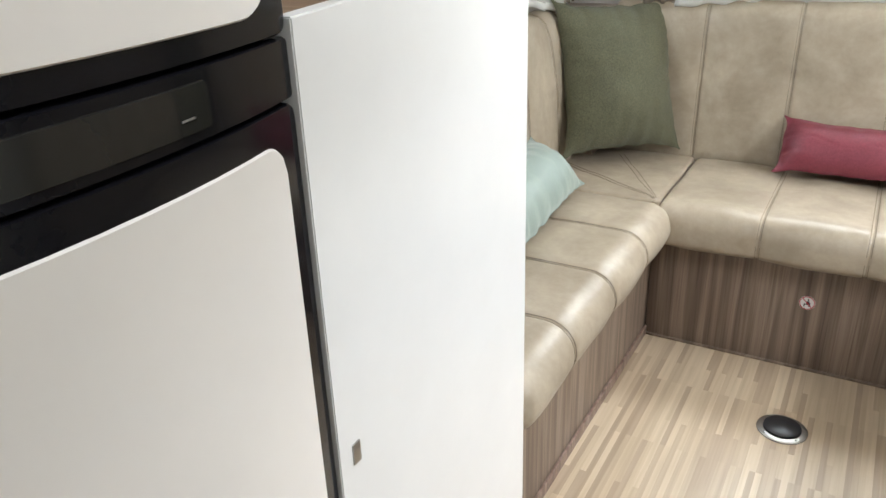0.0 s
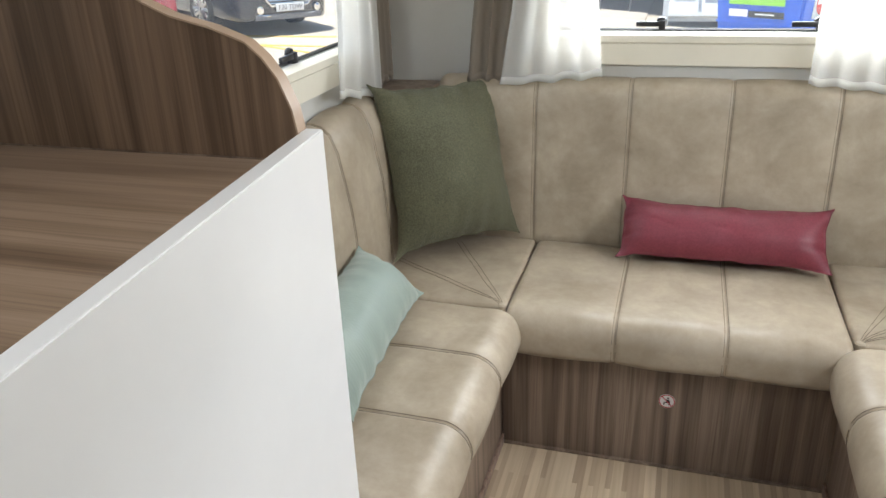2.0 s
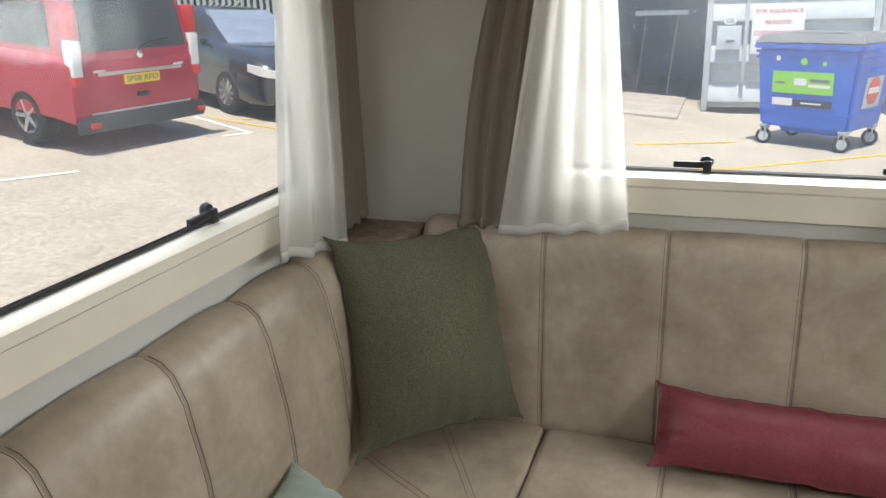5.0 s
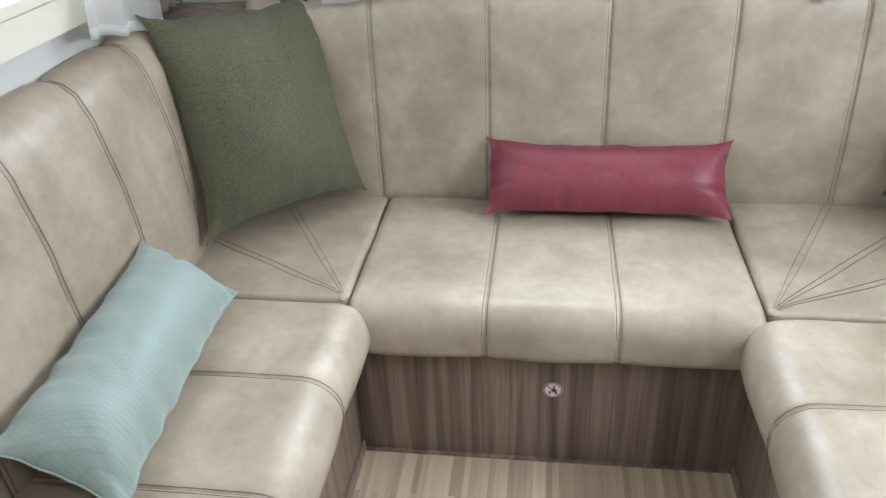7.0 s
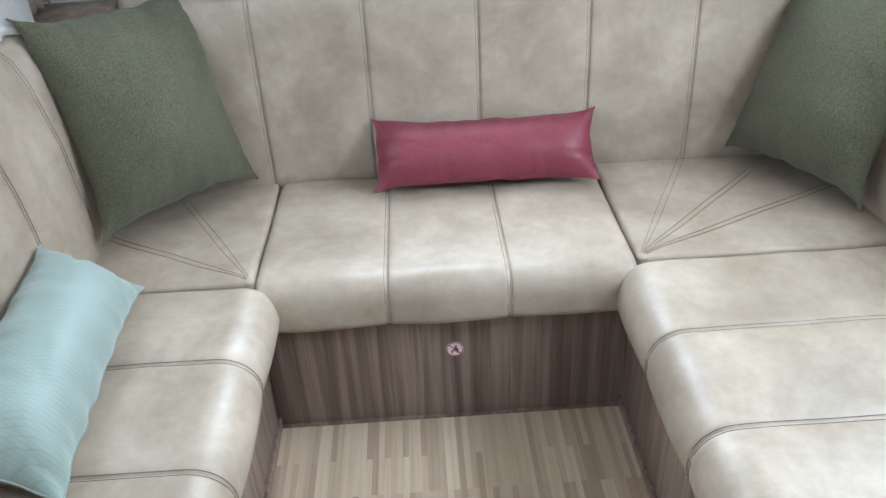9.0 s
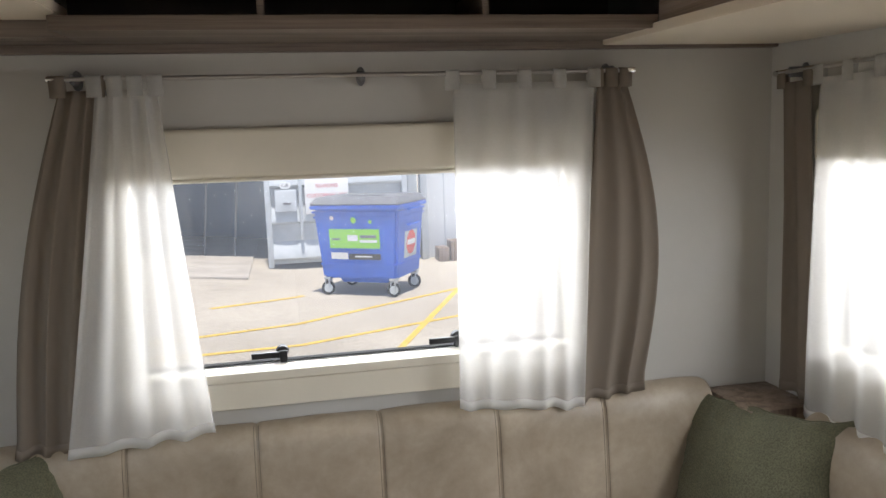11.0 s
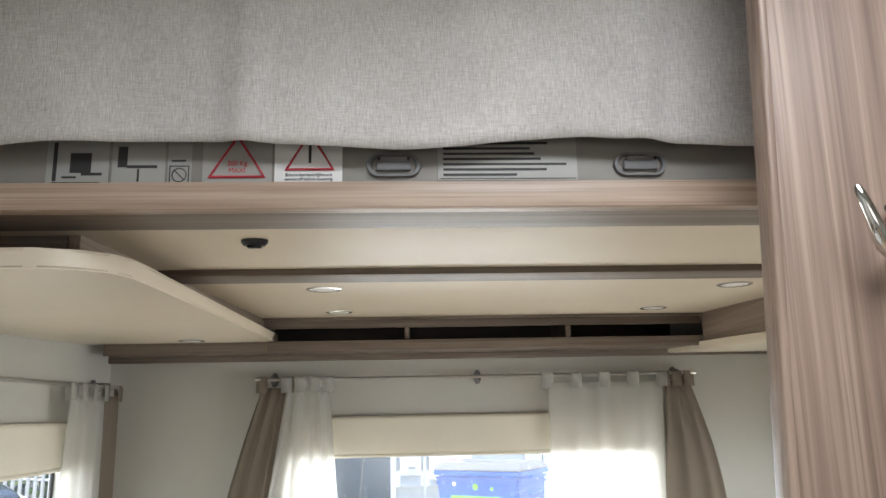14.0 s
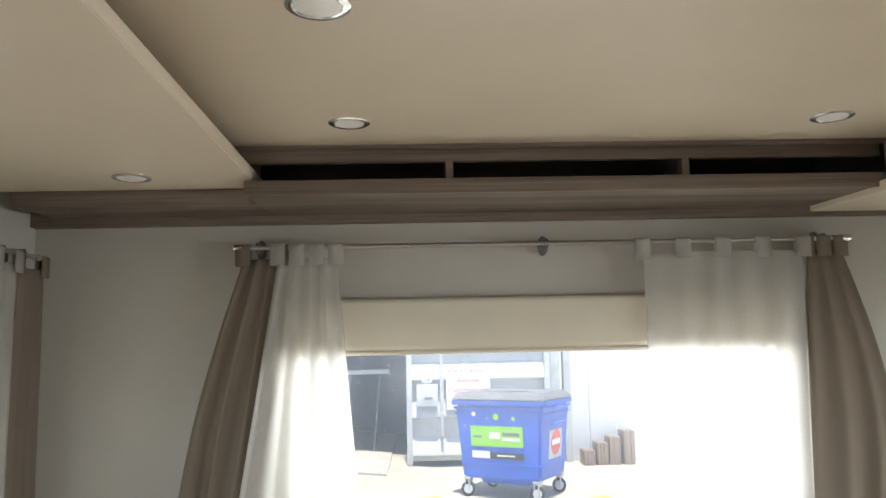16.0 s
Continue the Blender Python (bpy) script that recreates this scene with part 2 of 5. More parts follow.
M_LEATHER = leather("beige_leather", (0.283, 0.232, 0.168), (0.437, 0.372, 0.283))
M_THREAD = plain("brown_thread", (0.11, 0.08, 0.053), 0.8)
M_PLINTH = wood("brown_laminate", (0.125, 0.087, 0.063), (0.205, 0.15, 0.112), (0.295, 0.226, 0.172), "z", 0.45, 1.15)
M_WOODV = wood("ash_laminate_upright", (0.135, 0.088, 0.068), (0.225, 0.155, 0.121), (0.315, 0.228, 0.18), "z", 0.45, 1.8)
M_SCROLL = wood("walnut_laminate", (0.07, 0.042, 0.026), (0.135, 0.085, 0.053), (0.215, 0.14, 0.09), "z", 0.45, 1.6)
M_WOODX = wood("ash_laminate_level", (0.25, 0.17, 0.125), (0.37, 0.27, 0.205), (0.46, 0.35, 0.275), "x", 0.4, 2.2)
M_COUNTER = wood("shelf_laminate", (0.17, 0.112, 0.072), (0.26, 0.18, 0.12), (0.34, 0.242, 0.17), "x", 0.35)
M_TRIMX = wood("dark_ash_trim", (0.11, 0.083, 0.065), (0.165, 0.13, 0.104), (0.22, 0.176, 0.143), "x", 0.5)
M_WOODY = wood("ash_laminate_lengthwise", (0.16, 0.118, 0.09), (0.24, 0.185, 0.142), (0.31, 0.245, 0.195), "y", 0.45, 1.6)
M_EDGE = plain("wood_edge_band", (0.42, 0.3, 0.21), 0.4)
M_FLOOR = strip_floor("strip_vinyl")
M_WHITE = plain("white_gloss_laminate", (0.8, 0.8, 0.79), 0.28, vary=0.03, grain=0.02)
M_WALL = plain("pale_wall_lining", (0.53, 0.52, 0.48), 0.6, vary=0.05, scale=3)
M_CEIL = plain("cream_ceiling_panel", (0.67, 0.585, 0.46), 0.5, vary=0.05, scale=3)
M_LOCKER = plain("cream_locker_base", (0.69, 0.61, 0.49), 0.35, vary=0.04, scale=4)
M_FRAME = plain("ivory_plastic", (0.72, 0.68, 0.57), 0.4, vary=0.05)
M_BLACK = plain("black_plastic", (0.02, 0.02, 0.022), 0.3, vary=0.3)
M_GLOSSBLACK = plain("gloss_black_trim", (0.006, 0.006, 0.008), 0.12, vary=0.2, grain=0)
M_GLOSSBLACK.node_tree.nodes["Principled BSDF"].inputs["Specular IOR Level"].default_value = 0.22
M_DISPLAY = plain("smoked_display", (0.016, 0.016, 0.015), 0.07, vary=0.2, grain=0)
M_FRIDGE = plain("fridge_door_panel", (0.78, 0.75, 0.71), 0.3, vary=0.03, grain=0.02)
M_CHROME = plain("chrome", (0.75, 0.74, 0.72), 0.12, 1.0, vary=0.05, grain=0)
M_STEEL = plain("brushed_steel", (0.5, 0.49, 0.47), 0.35, 1.0, vary=0.1)
M_GREEN = weave("olive_green_weave", (0.078, 0.077, 0.042), (0.14, 0.138, 0.077), 2600, 0.8, 0.1)
M_RED = weave("dusky_red_satin", (0.165, 0.022, 0.036), (0.205, 0.03, 0.047), 1600, 0.5, 0.05, 0.05)
M_MINT = quilt("pale_mint_quilt", (0.225, 0.285, 0.245))
M_LINEN = linen("grey_linen")
M_SHEER = sheer("white_voile", (0.76, 0.755, 0.72), 0.48)
M_HEM = sheer("white_voile_hem", (0.8, 0.8, 0.77), 0.12)
M_TAUPE = sheer("taupe_curtain", (0.24, 0.203, 0.163), 0.0, 0.22)
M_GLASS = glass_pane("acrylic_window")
# Near-white metallic base stands in for bright sky mirrored in dark glass.
M_SCREEN = plain("windscreen_with_sky_glare", (0.9, 0.92, 0.93), 0.22, 0.85, vary=0.15, scale=1.5, grain=0)
M_DARKGLASS = plain("tinted_car_glass", (0.03, 0.035, 0.04), 0.04, vary=0.1, grain=0)
M_PAPER = plain("white_label", (0.75, 0.75, 0.74), 0.6, vary=0.03)
# Grey holds the bed curtain's shade on the clear label film.
M_CLEARLABEL = plain("shaded_clear_label", (0.35, 0.345, 0.325), 0.5, vary=0.04)
M_INK = plain("black_ink", (0.03, 0.03, 0.03), 0.6)
M_REDINK = plain("red_ink", (0.5, 0.03, 0.05), 0.6)
M_BEDGREY = plain("grey_bed_frame", (0.26, 0.245, 0.225), 0.4, vary=0.08)
M_DIFFUSER = plain("lamp_diffuser", (0.85, 0.84, 0.8), 0.3, vary=0.02)
# Dark base puts the shade inside the open shelf into its back board.
M_SHELFSHADE = plain("shelf_back_with_shade", (0.11, 0.095, 0.085), 0.7)
M_ASPHALT = asphalt("gravelly_asphalt")
M_YELLOW = plain("yellow_road_paint", (0.62, 0.42, 0.08), 0.8, vary=0.3, scale=12)
M_WHITEPAINT = plain("white_road_paint", (0.7, 0.69, 0.66), 0.8, vary=0.3, scale=12)
M_BIN = plain("blue_bin_plastic", (0.02, 0.12, 0.62), 0.4, vary=0.15)
M_LIME = plain("lime_sticker", (0.26, 0.62, 0.06), 0.5, vary=0.05)
M_GALV = plain("galvanised_steel", (0.5, 0.53, 0.55), 0.45, 0.3, vary=0.15)
M_PALEMETAL = plain("pale_painted_metal", (0.5, 0.53, 0.55), 0.5, vary=0.15)
M_RENDER = plain("white_rendered_wall", (0.72, 0.73, 0.73), 0.8, vary=0.08, scale=1.5)
# Blue-black base holds the doorway's gloom and the bluish veil of reflections.
M_VEILWALL = plain("workshop_wall_with_veil", (0.07, 0.09, 0.13), 0.8, vary=0.3, scale=1)
M_VANRED = plain("red_car_paint", (0.42, 0.025, 0.05), 0.22, 0.15, vary=0.05, grain=0)
M_CARGREY = plain("black_car_paint", (0.03, 0.032, 0.04), 0.22, 0.1, vary=0.05, grain=0)
M_CARGREY.node_tree.nodes["Principled BSDF"].inputs["Coat Weight"].default_value = 1.0
M_BUMPER = plain("grey_bumper", (0.16, 0.16, 0.165), 0.6)
M_TYRE = plain("tyre_rubber", (0.02, 0.02, 0.02), 0.85)
M_LENS = plain("clear_lamp_lens", (0.75, 0.75, 0.74), 0.1, vary=0.05, grain=0)
M_REDLENS = plain("red_lamp_lens", (0.6, 0.03, 0.03), 0.15, grain=0)
M_PLATEY = plain("yellow_plate", (0.85, 0.6, 0.05), 0.4, vary=0.03)
M_LEAF = foliage("hedge_leaves")
M_MAT = plain("pale_concrete", (0.4, 0.36, 0.31), 0.9, vary=0.2, scale=3)

# ---- building helpers ----


def world_of(ob):
    """The pose of an object from its chain of parents."""
    m = ob.matrix_parent_inverse @ ob.matrix_basis if ob.parent else ob.matrix_basis.copy()
    return world_of(ob.parent) @ m if ob.parent else m


def part(name, bm, material, parent, label="", smooth=True):
    me = bpy.data.meshes.new(name)
    bmesh.ops.recalc_face_normals(bm, faces=bm.faces[:])
    bm.to_mesh(me)
    bm.free()
    me.materials.append(material)
    if smooth:
        shade(me)
    ob = new(name, me)
    if parent is not None:
        ob.parent = parent
        ob.matrix_parent_inverse = world_of(parent).inverted()
    if label:
        tagged(ob, label)
    return ob


def thing(name, at, label, category, group="", kind=""):
    ob = new(name)
    ob.empty_display_size = 0.05
    ob.matrix_basis = Matrix.Translation(at)
    return tagged(ob, label, category, group, kind)


def shade(me):
    for p in me.polygons:
        p.use_smooth = True
    me.set_sharp_from_angle(angle=radians(38))


def add_box(bm, x0, x1, y0, y1, z0, z1):
    v = [bm.verts.new((x, y, z)) for x in (x0, x1) for y in (y0, y1) for z in (z0, z1)]
    for f in ((0, 1, 3, 2), (4, 6, 7, 5), (0, 4, 5, 1), (2, 3, 7, 6), (0, 2, 6, 4), (1, 5, 7, 3)):
        bm.faces.new([v[k] for k in f])


def boxes(list_of, bev=0.002, seg=2):
    bm = bmesh.new()
    for b in list_of:
        add_box(bm, *b)
    if bev:
        bmesh.ops.bevel(bm, geom=bm.edges[:], offset=bev, segments=seg, affect="EDGES", profile=0.6)
    return bm


def prism(outline, axis, a, b, bev=0.0, seg=2):
    """A flat outline (u, v) drawn out along one axis from a to b."""
    at = {"x": lambda u, v, s: (s, u, v), "y": lambda u, v, s: (u, s, v), "z": lambda u, v, s: (u, v, s)}[axis]
    bm = bmesh.new()
    lo = [bm.verts.new(at(u, v, a)) for u, v in outline]
    hi = [bm.verts.new(at(u, v, b)) for u, v in outline]
    bm.faces.new(lo)
    bm.faces.new(hi)
    n = len(outline)
    for k in range(n):
        bm.faces.new((lo[k], lo[(k + 1) % n], hi[(k + 1) % n], hi[k]))
    if bev:
        rim = [e for e in bm.edges if len(e.link_faces) == 2 and any(len(f.verts) == n for f in e.link_faces)]
        bmesh.ops.bevel(bm, geom=rim, offset=bev, segments=seg, affect="EDGES")
    return bm


def lathe(profile, m=Matrix(), seg=28):
    """Points (r, z) turned round z, then posed by m."""
    bm = bmesh.new()
    rings = []
    for r, z in profile:
        rings.append([bm.verts.new((r * math.cos(2 * math.pi * k / seg), r * math.sin(2 * math.pi * k / seg), z)) for k in range(seg)])
    for a, b in zip(rings, rings[1:]):
        for k in range(seg):
            bm.faces.new((a[k], a[(k + 1) % seg], b[(k + 1) % seg], b[k]))
    bm.faces.new(rings[0])
    bm.faces.new(rings[-1])
    bm.transform(m)
    return bm


def add_tube(bm, points, r, seg=8, closed=False):
    pts = [Vector(p) for p in points]
    rings = []
    n = len(pts)
    up = None
    for k, p in enumerate(pts):
        a = pts[(k - 1) % n] if (closed or k > 0) else p
        b = pts[(k + 1) % n] if (closed or k < n - 1) else p
        d = (b - a).normalized()
        if up is None:
            up = d.orthogonal().normalized()
        up = (up - d * up.dot(d))
        up = up.normalized() if up.length > 1e-6 else d.orthogonal().normalized()
        w = d.cross(up)
        rr = r[k] if isinstance(r, (list, tuple)) else r
        rings.append([bm.verts.new(p + (up * math.cos(2 * math.pi * j / seg) + w * math.sin(2 * math.pi * j / seg)) * rr) for j in range(seg)])
    pairs = list(zip(rings, rings[1:])) + ([(rings[-1], rings[0])] if closed else [])
    for a, b in pairs:
        for j in range(seg):
            bm.faces.new((a[j], a[(j + 1) % seg], b[(j + 1) % seg], b[j]))
    if not closed:
        bm.faces.new(rings[0])
        bm.faces.new(rings[-1])
    return bm


def tube(points, r, seg=8, closed=False):
    return add_tube(bmesh.new(), points, r, seg, closed)


def rise(bm):
    """Shears upper parts upwards towards the back, to fit the camera's view."""
    for v in bm.verts:
        v.co.z += 0.034 * (v.co.y - 2.0)
    return bm


def lettering(name, text, size, m, material, parent, depth=0.0008, width=None):
    """Real raised letters in the built-in font, turned into a mesh."""
    cu = bpy.data.curves.new(name, "FONT")
    cu.body, cu.size, cu.extrude = text, size, depth
    cu.align_x, cu.align_y = "CENTER", "CENTER"
    tmp = bpy.data.objects.new(name, cu)
    me = bpy.data.meshes.new_from_object(tmp)
    bpy.data.objects.remove(tmp)
    bpy.data.curves.remove(cu)
    bm = bmesh.new()
    bm.from_mesh(me)
    bpy.data.meshes.remove(me)
    if width:
        xs = [v.co.x for v in bm.verts]
        k = width / (max(xs) - min(xs))
        for v in bm.verts:
            v.co.x *= k
    bm.transform(m)
    return part(name, bm, material, parent, smooth=False)


def corner_arc(cu, cv, r, a0, a1, n=6):
    return [(cu + r * math.cos(radians(a0 + (a1 - a0) * k / n)), cv + r * math.sin(radians(a0 + (a1 - a0) * k / n))) for k in range(n + 1)]


def round_rect(u0, u1, v0, v1, r00, r10, r11, r01, n=6):
    """Corners in order: (u0,v0), (u1,v0), (u1,v1), (u0,v1)."""
    return (corner_arc(u0 + r00, v0 + r00, r00, 180, 270, n) + corner_arc(u1 - r10, v0 + r10, r10, 270, 360, n)
            + corner_arc(u1 - r11, v1 - r11, r11, 0, 90, n) + corner_arc(u0 + r01, v1 - r01, r01, 90, 180, n))


# ---- soft furnishing helpers ----


def dense(outline, step):
    out = []
    n = len(outline)
    for k in range(n):
        a, b = Vector(outline[k]), Vector(outline[(k + 1) % n])
        m = max(1, int((b - a).length / step))
        out += [tuple(a.lerp(b, j / m)) for j in range(m)]
    return out


def cushion(parent, name, outline, s0, s1, at, seams=(), end_r=0.03, puff=0.006, seed=0.0, stitched=None, label=""):
    """Upholstery with one cross-section, drawn out from s0 to s1, with rounded ends, sunk seams and double stitching."""
    pts = dense(outline, 0.022)
    n = len(pts)
    cu = sum(p[0] for p in pts) / n
    cv = sum(p[1] for p in pts) / n
    norm = []
    for k in range(n):
        a, b = Vector(pts[k - 1]), Vector(pts[(k + 1) % n])
        t = (b - a).normalized()
        norm.append(Vector((t.y, -t.x)))
    if sum(nv.dot(Vector((p[0] - cu, p[1] - cv))) for nv, p in zip(norm, pts)) < 0:
        norm = [-v for v in norm]
    stops = set()
    steps = max(8, int((s1 - s0) / 0.022))
    stops.update(round(s0 + (s1 - s0) * k / steps, 4) for k in range(steps + 1))
    for q in seams:
        stops.update(round(q + d, 4) for d in (-0.016, -0.011, -0.007, -0.003, 0.0, 0.003, 0.007, 0.011, 0.016))
    for k in range(1, 9):
        d = end_r * (1 - math.cos(k * math.pi / 16))
        stops.update((round(s0 + d, 4), round(s1 - d, 4)))
    stops = sorted(stops)
    cuts = [s0] + sorted(seams) + [s1]

    def sunk(s, k):
        d = min(s - s0, s1 - s)
        v = 0.0
        if d < end_r:
            v += end_r * (1 - math.sqrt(max(0.0, 1 - (1 - d / end_r) ** 2)))
        for q in seams:
            v += 0.0032 * math.exp(-((s - q) / 0.006) ** 2)
        for a, b in zip(cuts, cuts[1:]):
            if a <= s <= b and b > a:
                v -= puff * math.sin(math.pi * (s - a) / (b - a)) ** 0.7
        v += 0.003 * noise.noise(Vector((pts[k][0] * 9 + seed, pts[k][1] * 9, s * 9)))
        return v

    def place(s, k, out=0.0):
        p = Vector(pts[k]) - norm[k] * (sunk(s, k) - out)
        return at(p.x, p.y, s)

    bm = bmesh.new()
    rings = [[bm.verts.new(place(s, k)) for k in range(n)] for s in stops]
    for a, b in zip(rings, rings[1:]):
        for k in range(n):
            bm.faces.new((a[k], a[(k + 1) % n], b[(k + 1) % n], b[k]))
    bm.faces.new(rings[0])
    bm.faces.new(rings[-1])
    ob = part(name, bm, M_LEATHER, parent, label)
    keep = [k for k in range(n) if stitched is None or stitched(*pts[k])]
    while keep and keep[0] == 0 and keep[-1] == n - 1 and len(keep) < n:
        keep = keep[-1:] + keep[:-1]
        if (keep[0] - 1) % n != keep[-1] % n and (keep[0] - 1) % n not in keep:
            break
    for q in seams:
        bm = bmesh.new()
        for d in (-0.0055, 0.0055):
            run = [place(q + d, k, 0.0004) for k in keep]
            add_tube(bm, run, 0.0007, 4)
        part("stitching", bm, M_THREAD, ob, "double row of brown stitching")
    return ob


def pillow(name, w, h, thick, m, material, label, seed, ears=0.02, sag=0.0, hollow=0.1):
    """A filled scatter cushion: two puffed faces that meet in a welted edge with pointed corners and creases."""
    top = thing(name, m.translation, label, "cushion", "scatter cushions")
    nu, nv = 72, 60
    bm = bmesh.new()
    round_r = min(w, h) * 0.5

    def spread(k, n):
        """Rows crowd towards the seams."""
        return math.sin(math.pi / 2 * (2 * k / n - 1))

    def spot(i, j, side):
        u, v = spread(i, nu), spread(j, nv)
        du, dv = (1 - abs(u)) * w / 2, (1 - abs(v)) * h / 2
        fu = max(0.0, 1 - (1 - min(1, du / round_r)) ** 2) ** 0.68
        fv = max(0.0, 1 - (1 - min(1, dv / round_r)) ** 2) ** 0.68
        f = fu * fv
        # the filling draws the middle of each side in, the corners stay out as pinched ears
        x = u * (w / 2) * (1 - hollow * min(w, h) / w * (1 - v * v) ** 0.7) + math.copysign(ears, u) * (abs(u) * abs(v)) ** 10
        y = v * (h / 2) * (1 - hollow * min(w, h) / h * (1 - (abs(u) ** 3)) ** 0.8) + math.copysign(ears, v) * (abs(u) * abs(v)) ** 10
        z = thick / 2 * f
        # gathers that run in from the seams, and long soft folds from the corners
        pu = noise.noise(Vector((u * w * 17 + seed, side * 3.0, v > 0))) * math.exp(-dv / 0.032)
        pv = noise.noise(Vector((v * h * 17 - seed, side * 5.0, u > 0))) * math.exp(-du / 0.032)
        z -= 0.03 * (max(0.0, pu) ** 1.2 + max(0.0, pv) ** 1.2) * min(1.0, f * 2.5)
        z += 0.005 * f * noise.noise(Vector((u * w * 6 + seed, v * h * 7, side * 2.0 + seed)))
        fold = abs(noise.noise(Vector((u * w * 7 + v * h * 4, v * h * 5 - seed, side + seed))))
        z -= 0.002 * f * max(0.0, 0.14 - fold) / 0.14
        x += 0.006 * noise.noise(Vector((v * h * 12, seed, 1.7)))
        y += 0.006 * noise.noise(Vector((u * w * 12, seed, 5.1)))
        return Vector((x, y, side * z - sag * u * u))

    for side in (1, -1):
        grid = [[bm.verts.new(spot(i, j, side)) for j in range(nv + 1)] for i in range(nu + 1)]
        for i in range(nu):
            for j in range(nv):
                bm.faces.new((grid[i][j], grid[i + 1][j], grid[i + 1][j + 1], grid[i][j + 1]))
    bmesh.ops.remove_doubles(bm, verts=bm.verts[:], dist=0.0001)
    bm.transform(m)
    part("cover", bm, material, top)
    rim = [spot(i, 0, 1) for i in range(nu)] + [spot(nu, j, 1) for j in range(nv)]
    rim += [spot(i, nv, 1) for i in range(nu, 0, -1)] + [spot(0, j, 1) for j in range(nv, 0, -1)]
    part("welt", tube([m @ p for p in rim], 0.0022, 6, True), material, top)
    return top


def axes(origin, right, up, forward_hint=None):
    """A pose whose x follows right and whose y leans as near to up as it can."""
    x = Vector(right).normalized()
    z = x.cross(Vector(up)).normalized()
    y = z.cross(x)
    m = Matrix((x, y, z)).transposed().to_4x4()
    m.translation = origin
    return m


def drape(parent, name, material, top_a, top_b, low_a, low_b, folds, deep, seed, thick=0.0012, flare=1.0, label="", rows=34, belly=0.0, hem_material=None):
    """A hanging cloth between two top points and two bottom points, with folds that deepen downwards."""
    ta, tb, la, lb = (Vector(p) for p in (top_a, top_b, low_a, low_b))
    along = (tb - ta).normalized()
    out = Vector((along.y, -along.x, 0)).normalized()
    cols = max(36, folds * 14)
    bm = bmesh.new()
    grid = []
    for r in range(rows + 1):
        v = r / rows
        line = []
        for c in range(cols + 1):
            u = c / cols
            a = ta.lerp(la, v)
            b = tb.lerp(lb, v)
            ph = u * folds * 2 * math.pi + 1.3 * noise.noise(Vector((u * 2.5 + seed, v * 1.3, seed)))
            amp = deep * (0.55 + 0.45 * v * flare) * (0.65 + 0.5 * noise.noise(Vector((u * folds * 0.7, seed, v))))
            p = a.lerp(b, u) + out * (math.sin(ph) * amp) + along * (math.cos(ph) * amp * 0.35)
            p += along * (belly * u * math.sin(math.pi * min(1.0, v * 1.05)) if belly > 0 else belly * (1 - u) * math.sin(math.pi * min(1.0, v * 1.05)))
            p.z += 0.004 * math.sin(u * folds * 5 + seed) * v
            line.append(bm.verts.new(p))
        grid.append(line)
    for r in range(rows):
        for c in range(cols):
            bm.faces.new((grid[r][c], grid[r][c + 1], grid[r + 1][c + 1], grid[r + 1][c]))
    edge = bmesh.new()
    band = [[edge.verts.new(p.co) for p in line] for line in grid[-2:]]
    for c in range(cols):
        edge.faces.new((band[0][c], band[0][c + 1], band[1][c + 1], band[1][c]))
    ob = part(name, bm, material, parent, label)
    hem = part("hem", edge, hem_material or material, ob, "turned hem")
    for each, depth in ((ob, thick), (hem, thick * 3)):
        s = each.modifiers.new("thickness", "SOLIDIFY")
        s.thickness = depth
        s.offset = 0
    return ob


# ---- the large structure ----
XL, XR, YB, YF = -1.01, 1.225, 3.0, -2.6
TH = 0.035
GROUND = -0.45

floor = part("floor", boxes([(XL, XR, YF, YB, -0.05, 0.0)], 0), M_FLOOR, None, "striped pale wood-effect vinyl floor")
tagged(floor, "striped pale wood-effect vinyl floor", "floor", kind="structure")


def wall_with_opening(name, axis, inner, outer, a0, a1, z0, z1, hole):
    """A wall in the plane across axis, with one opening (a, b, z, z) through it."""
    h0, h1, hz0, hz1 = hole
    cells = [(a0, h0, z0, z1), (h1, a1, z0, z1), (h0, h1, z0, hz0), (h0, h1, hz1, z1)]
    lo, hi = min(inner, outer), max(inner, outer)
    if axis == "x":
        bm = boxes([(lo, hi, a, b, c, d) for a, b, c, d in cells], 0)
    else:
        bm = boxes([(a, b, lo, hi, c, d) for a, b, c, d in cells], 0)
    bmesh.ops.remove_doubles(bm, verts=bm.verts[:], dist=0.0001)
    ob = part(name, bm, M_WALL, None, smooth=False)
    return tagged(ob, "pale grey-white smooth wall lining", "wall", kind="structure")


WZ0, WZ1 = 1.165, 1.70
wall_with_opening("wall_back", "y", YB, YB + TH, XL - TH, XR + TH, -0.05, 2.45, (-0.42, 0.63, WZ0, WZ1))
wall_with_opening("wall_left", "x", XL, XL - TH, YF, YB, -0.05, 2.45, (1.42, 2.72, WZ0, WZ1))
wall_with_opening("wall_right", "x", XR, XR + TH, YF, YB, -0.05, 2.45, (1.36, 2.72, WZ0, WZ1))
# Unseen front wall; its opening is the assumed windscreen.
wall_with_opening("wall_front", "y", YF, YF - TH, XL - TH, XR + TH, -0.05, 2.45, (-0.75, 0.95, 1.1, 1.9))


def ceiling_panel(name, x0, x1, y0, y1, z0, z1, material, label, bev=0.002):
    ob = part(name, rise(boxes([(x0, x1, y0, y1, z0, z1)], bev)), material, None)
    return tagged(ob, label, "ceiling", kind="structure")


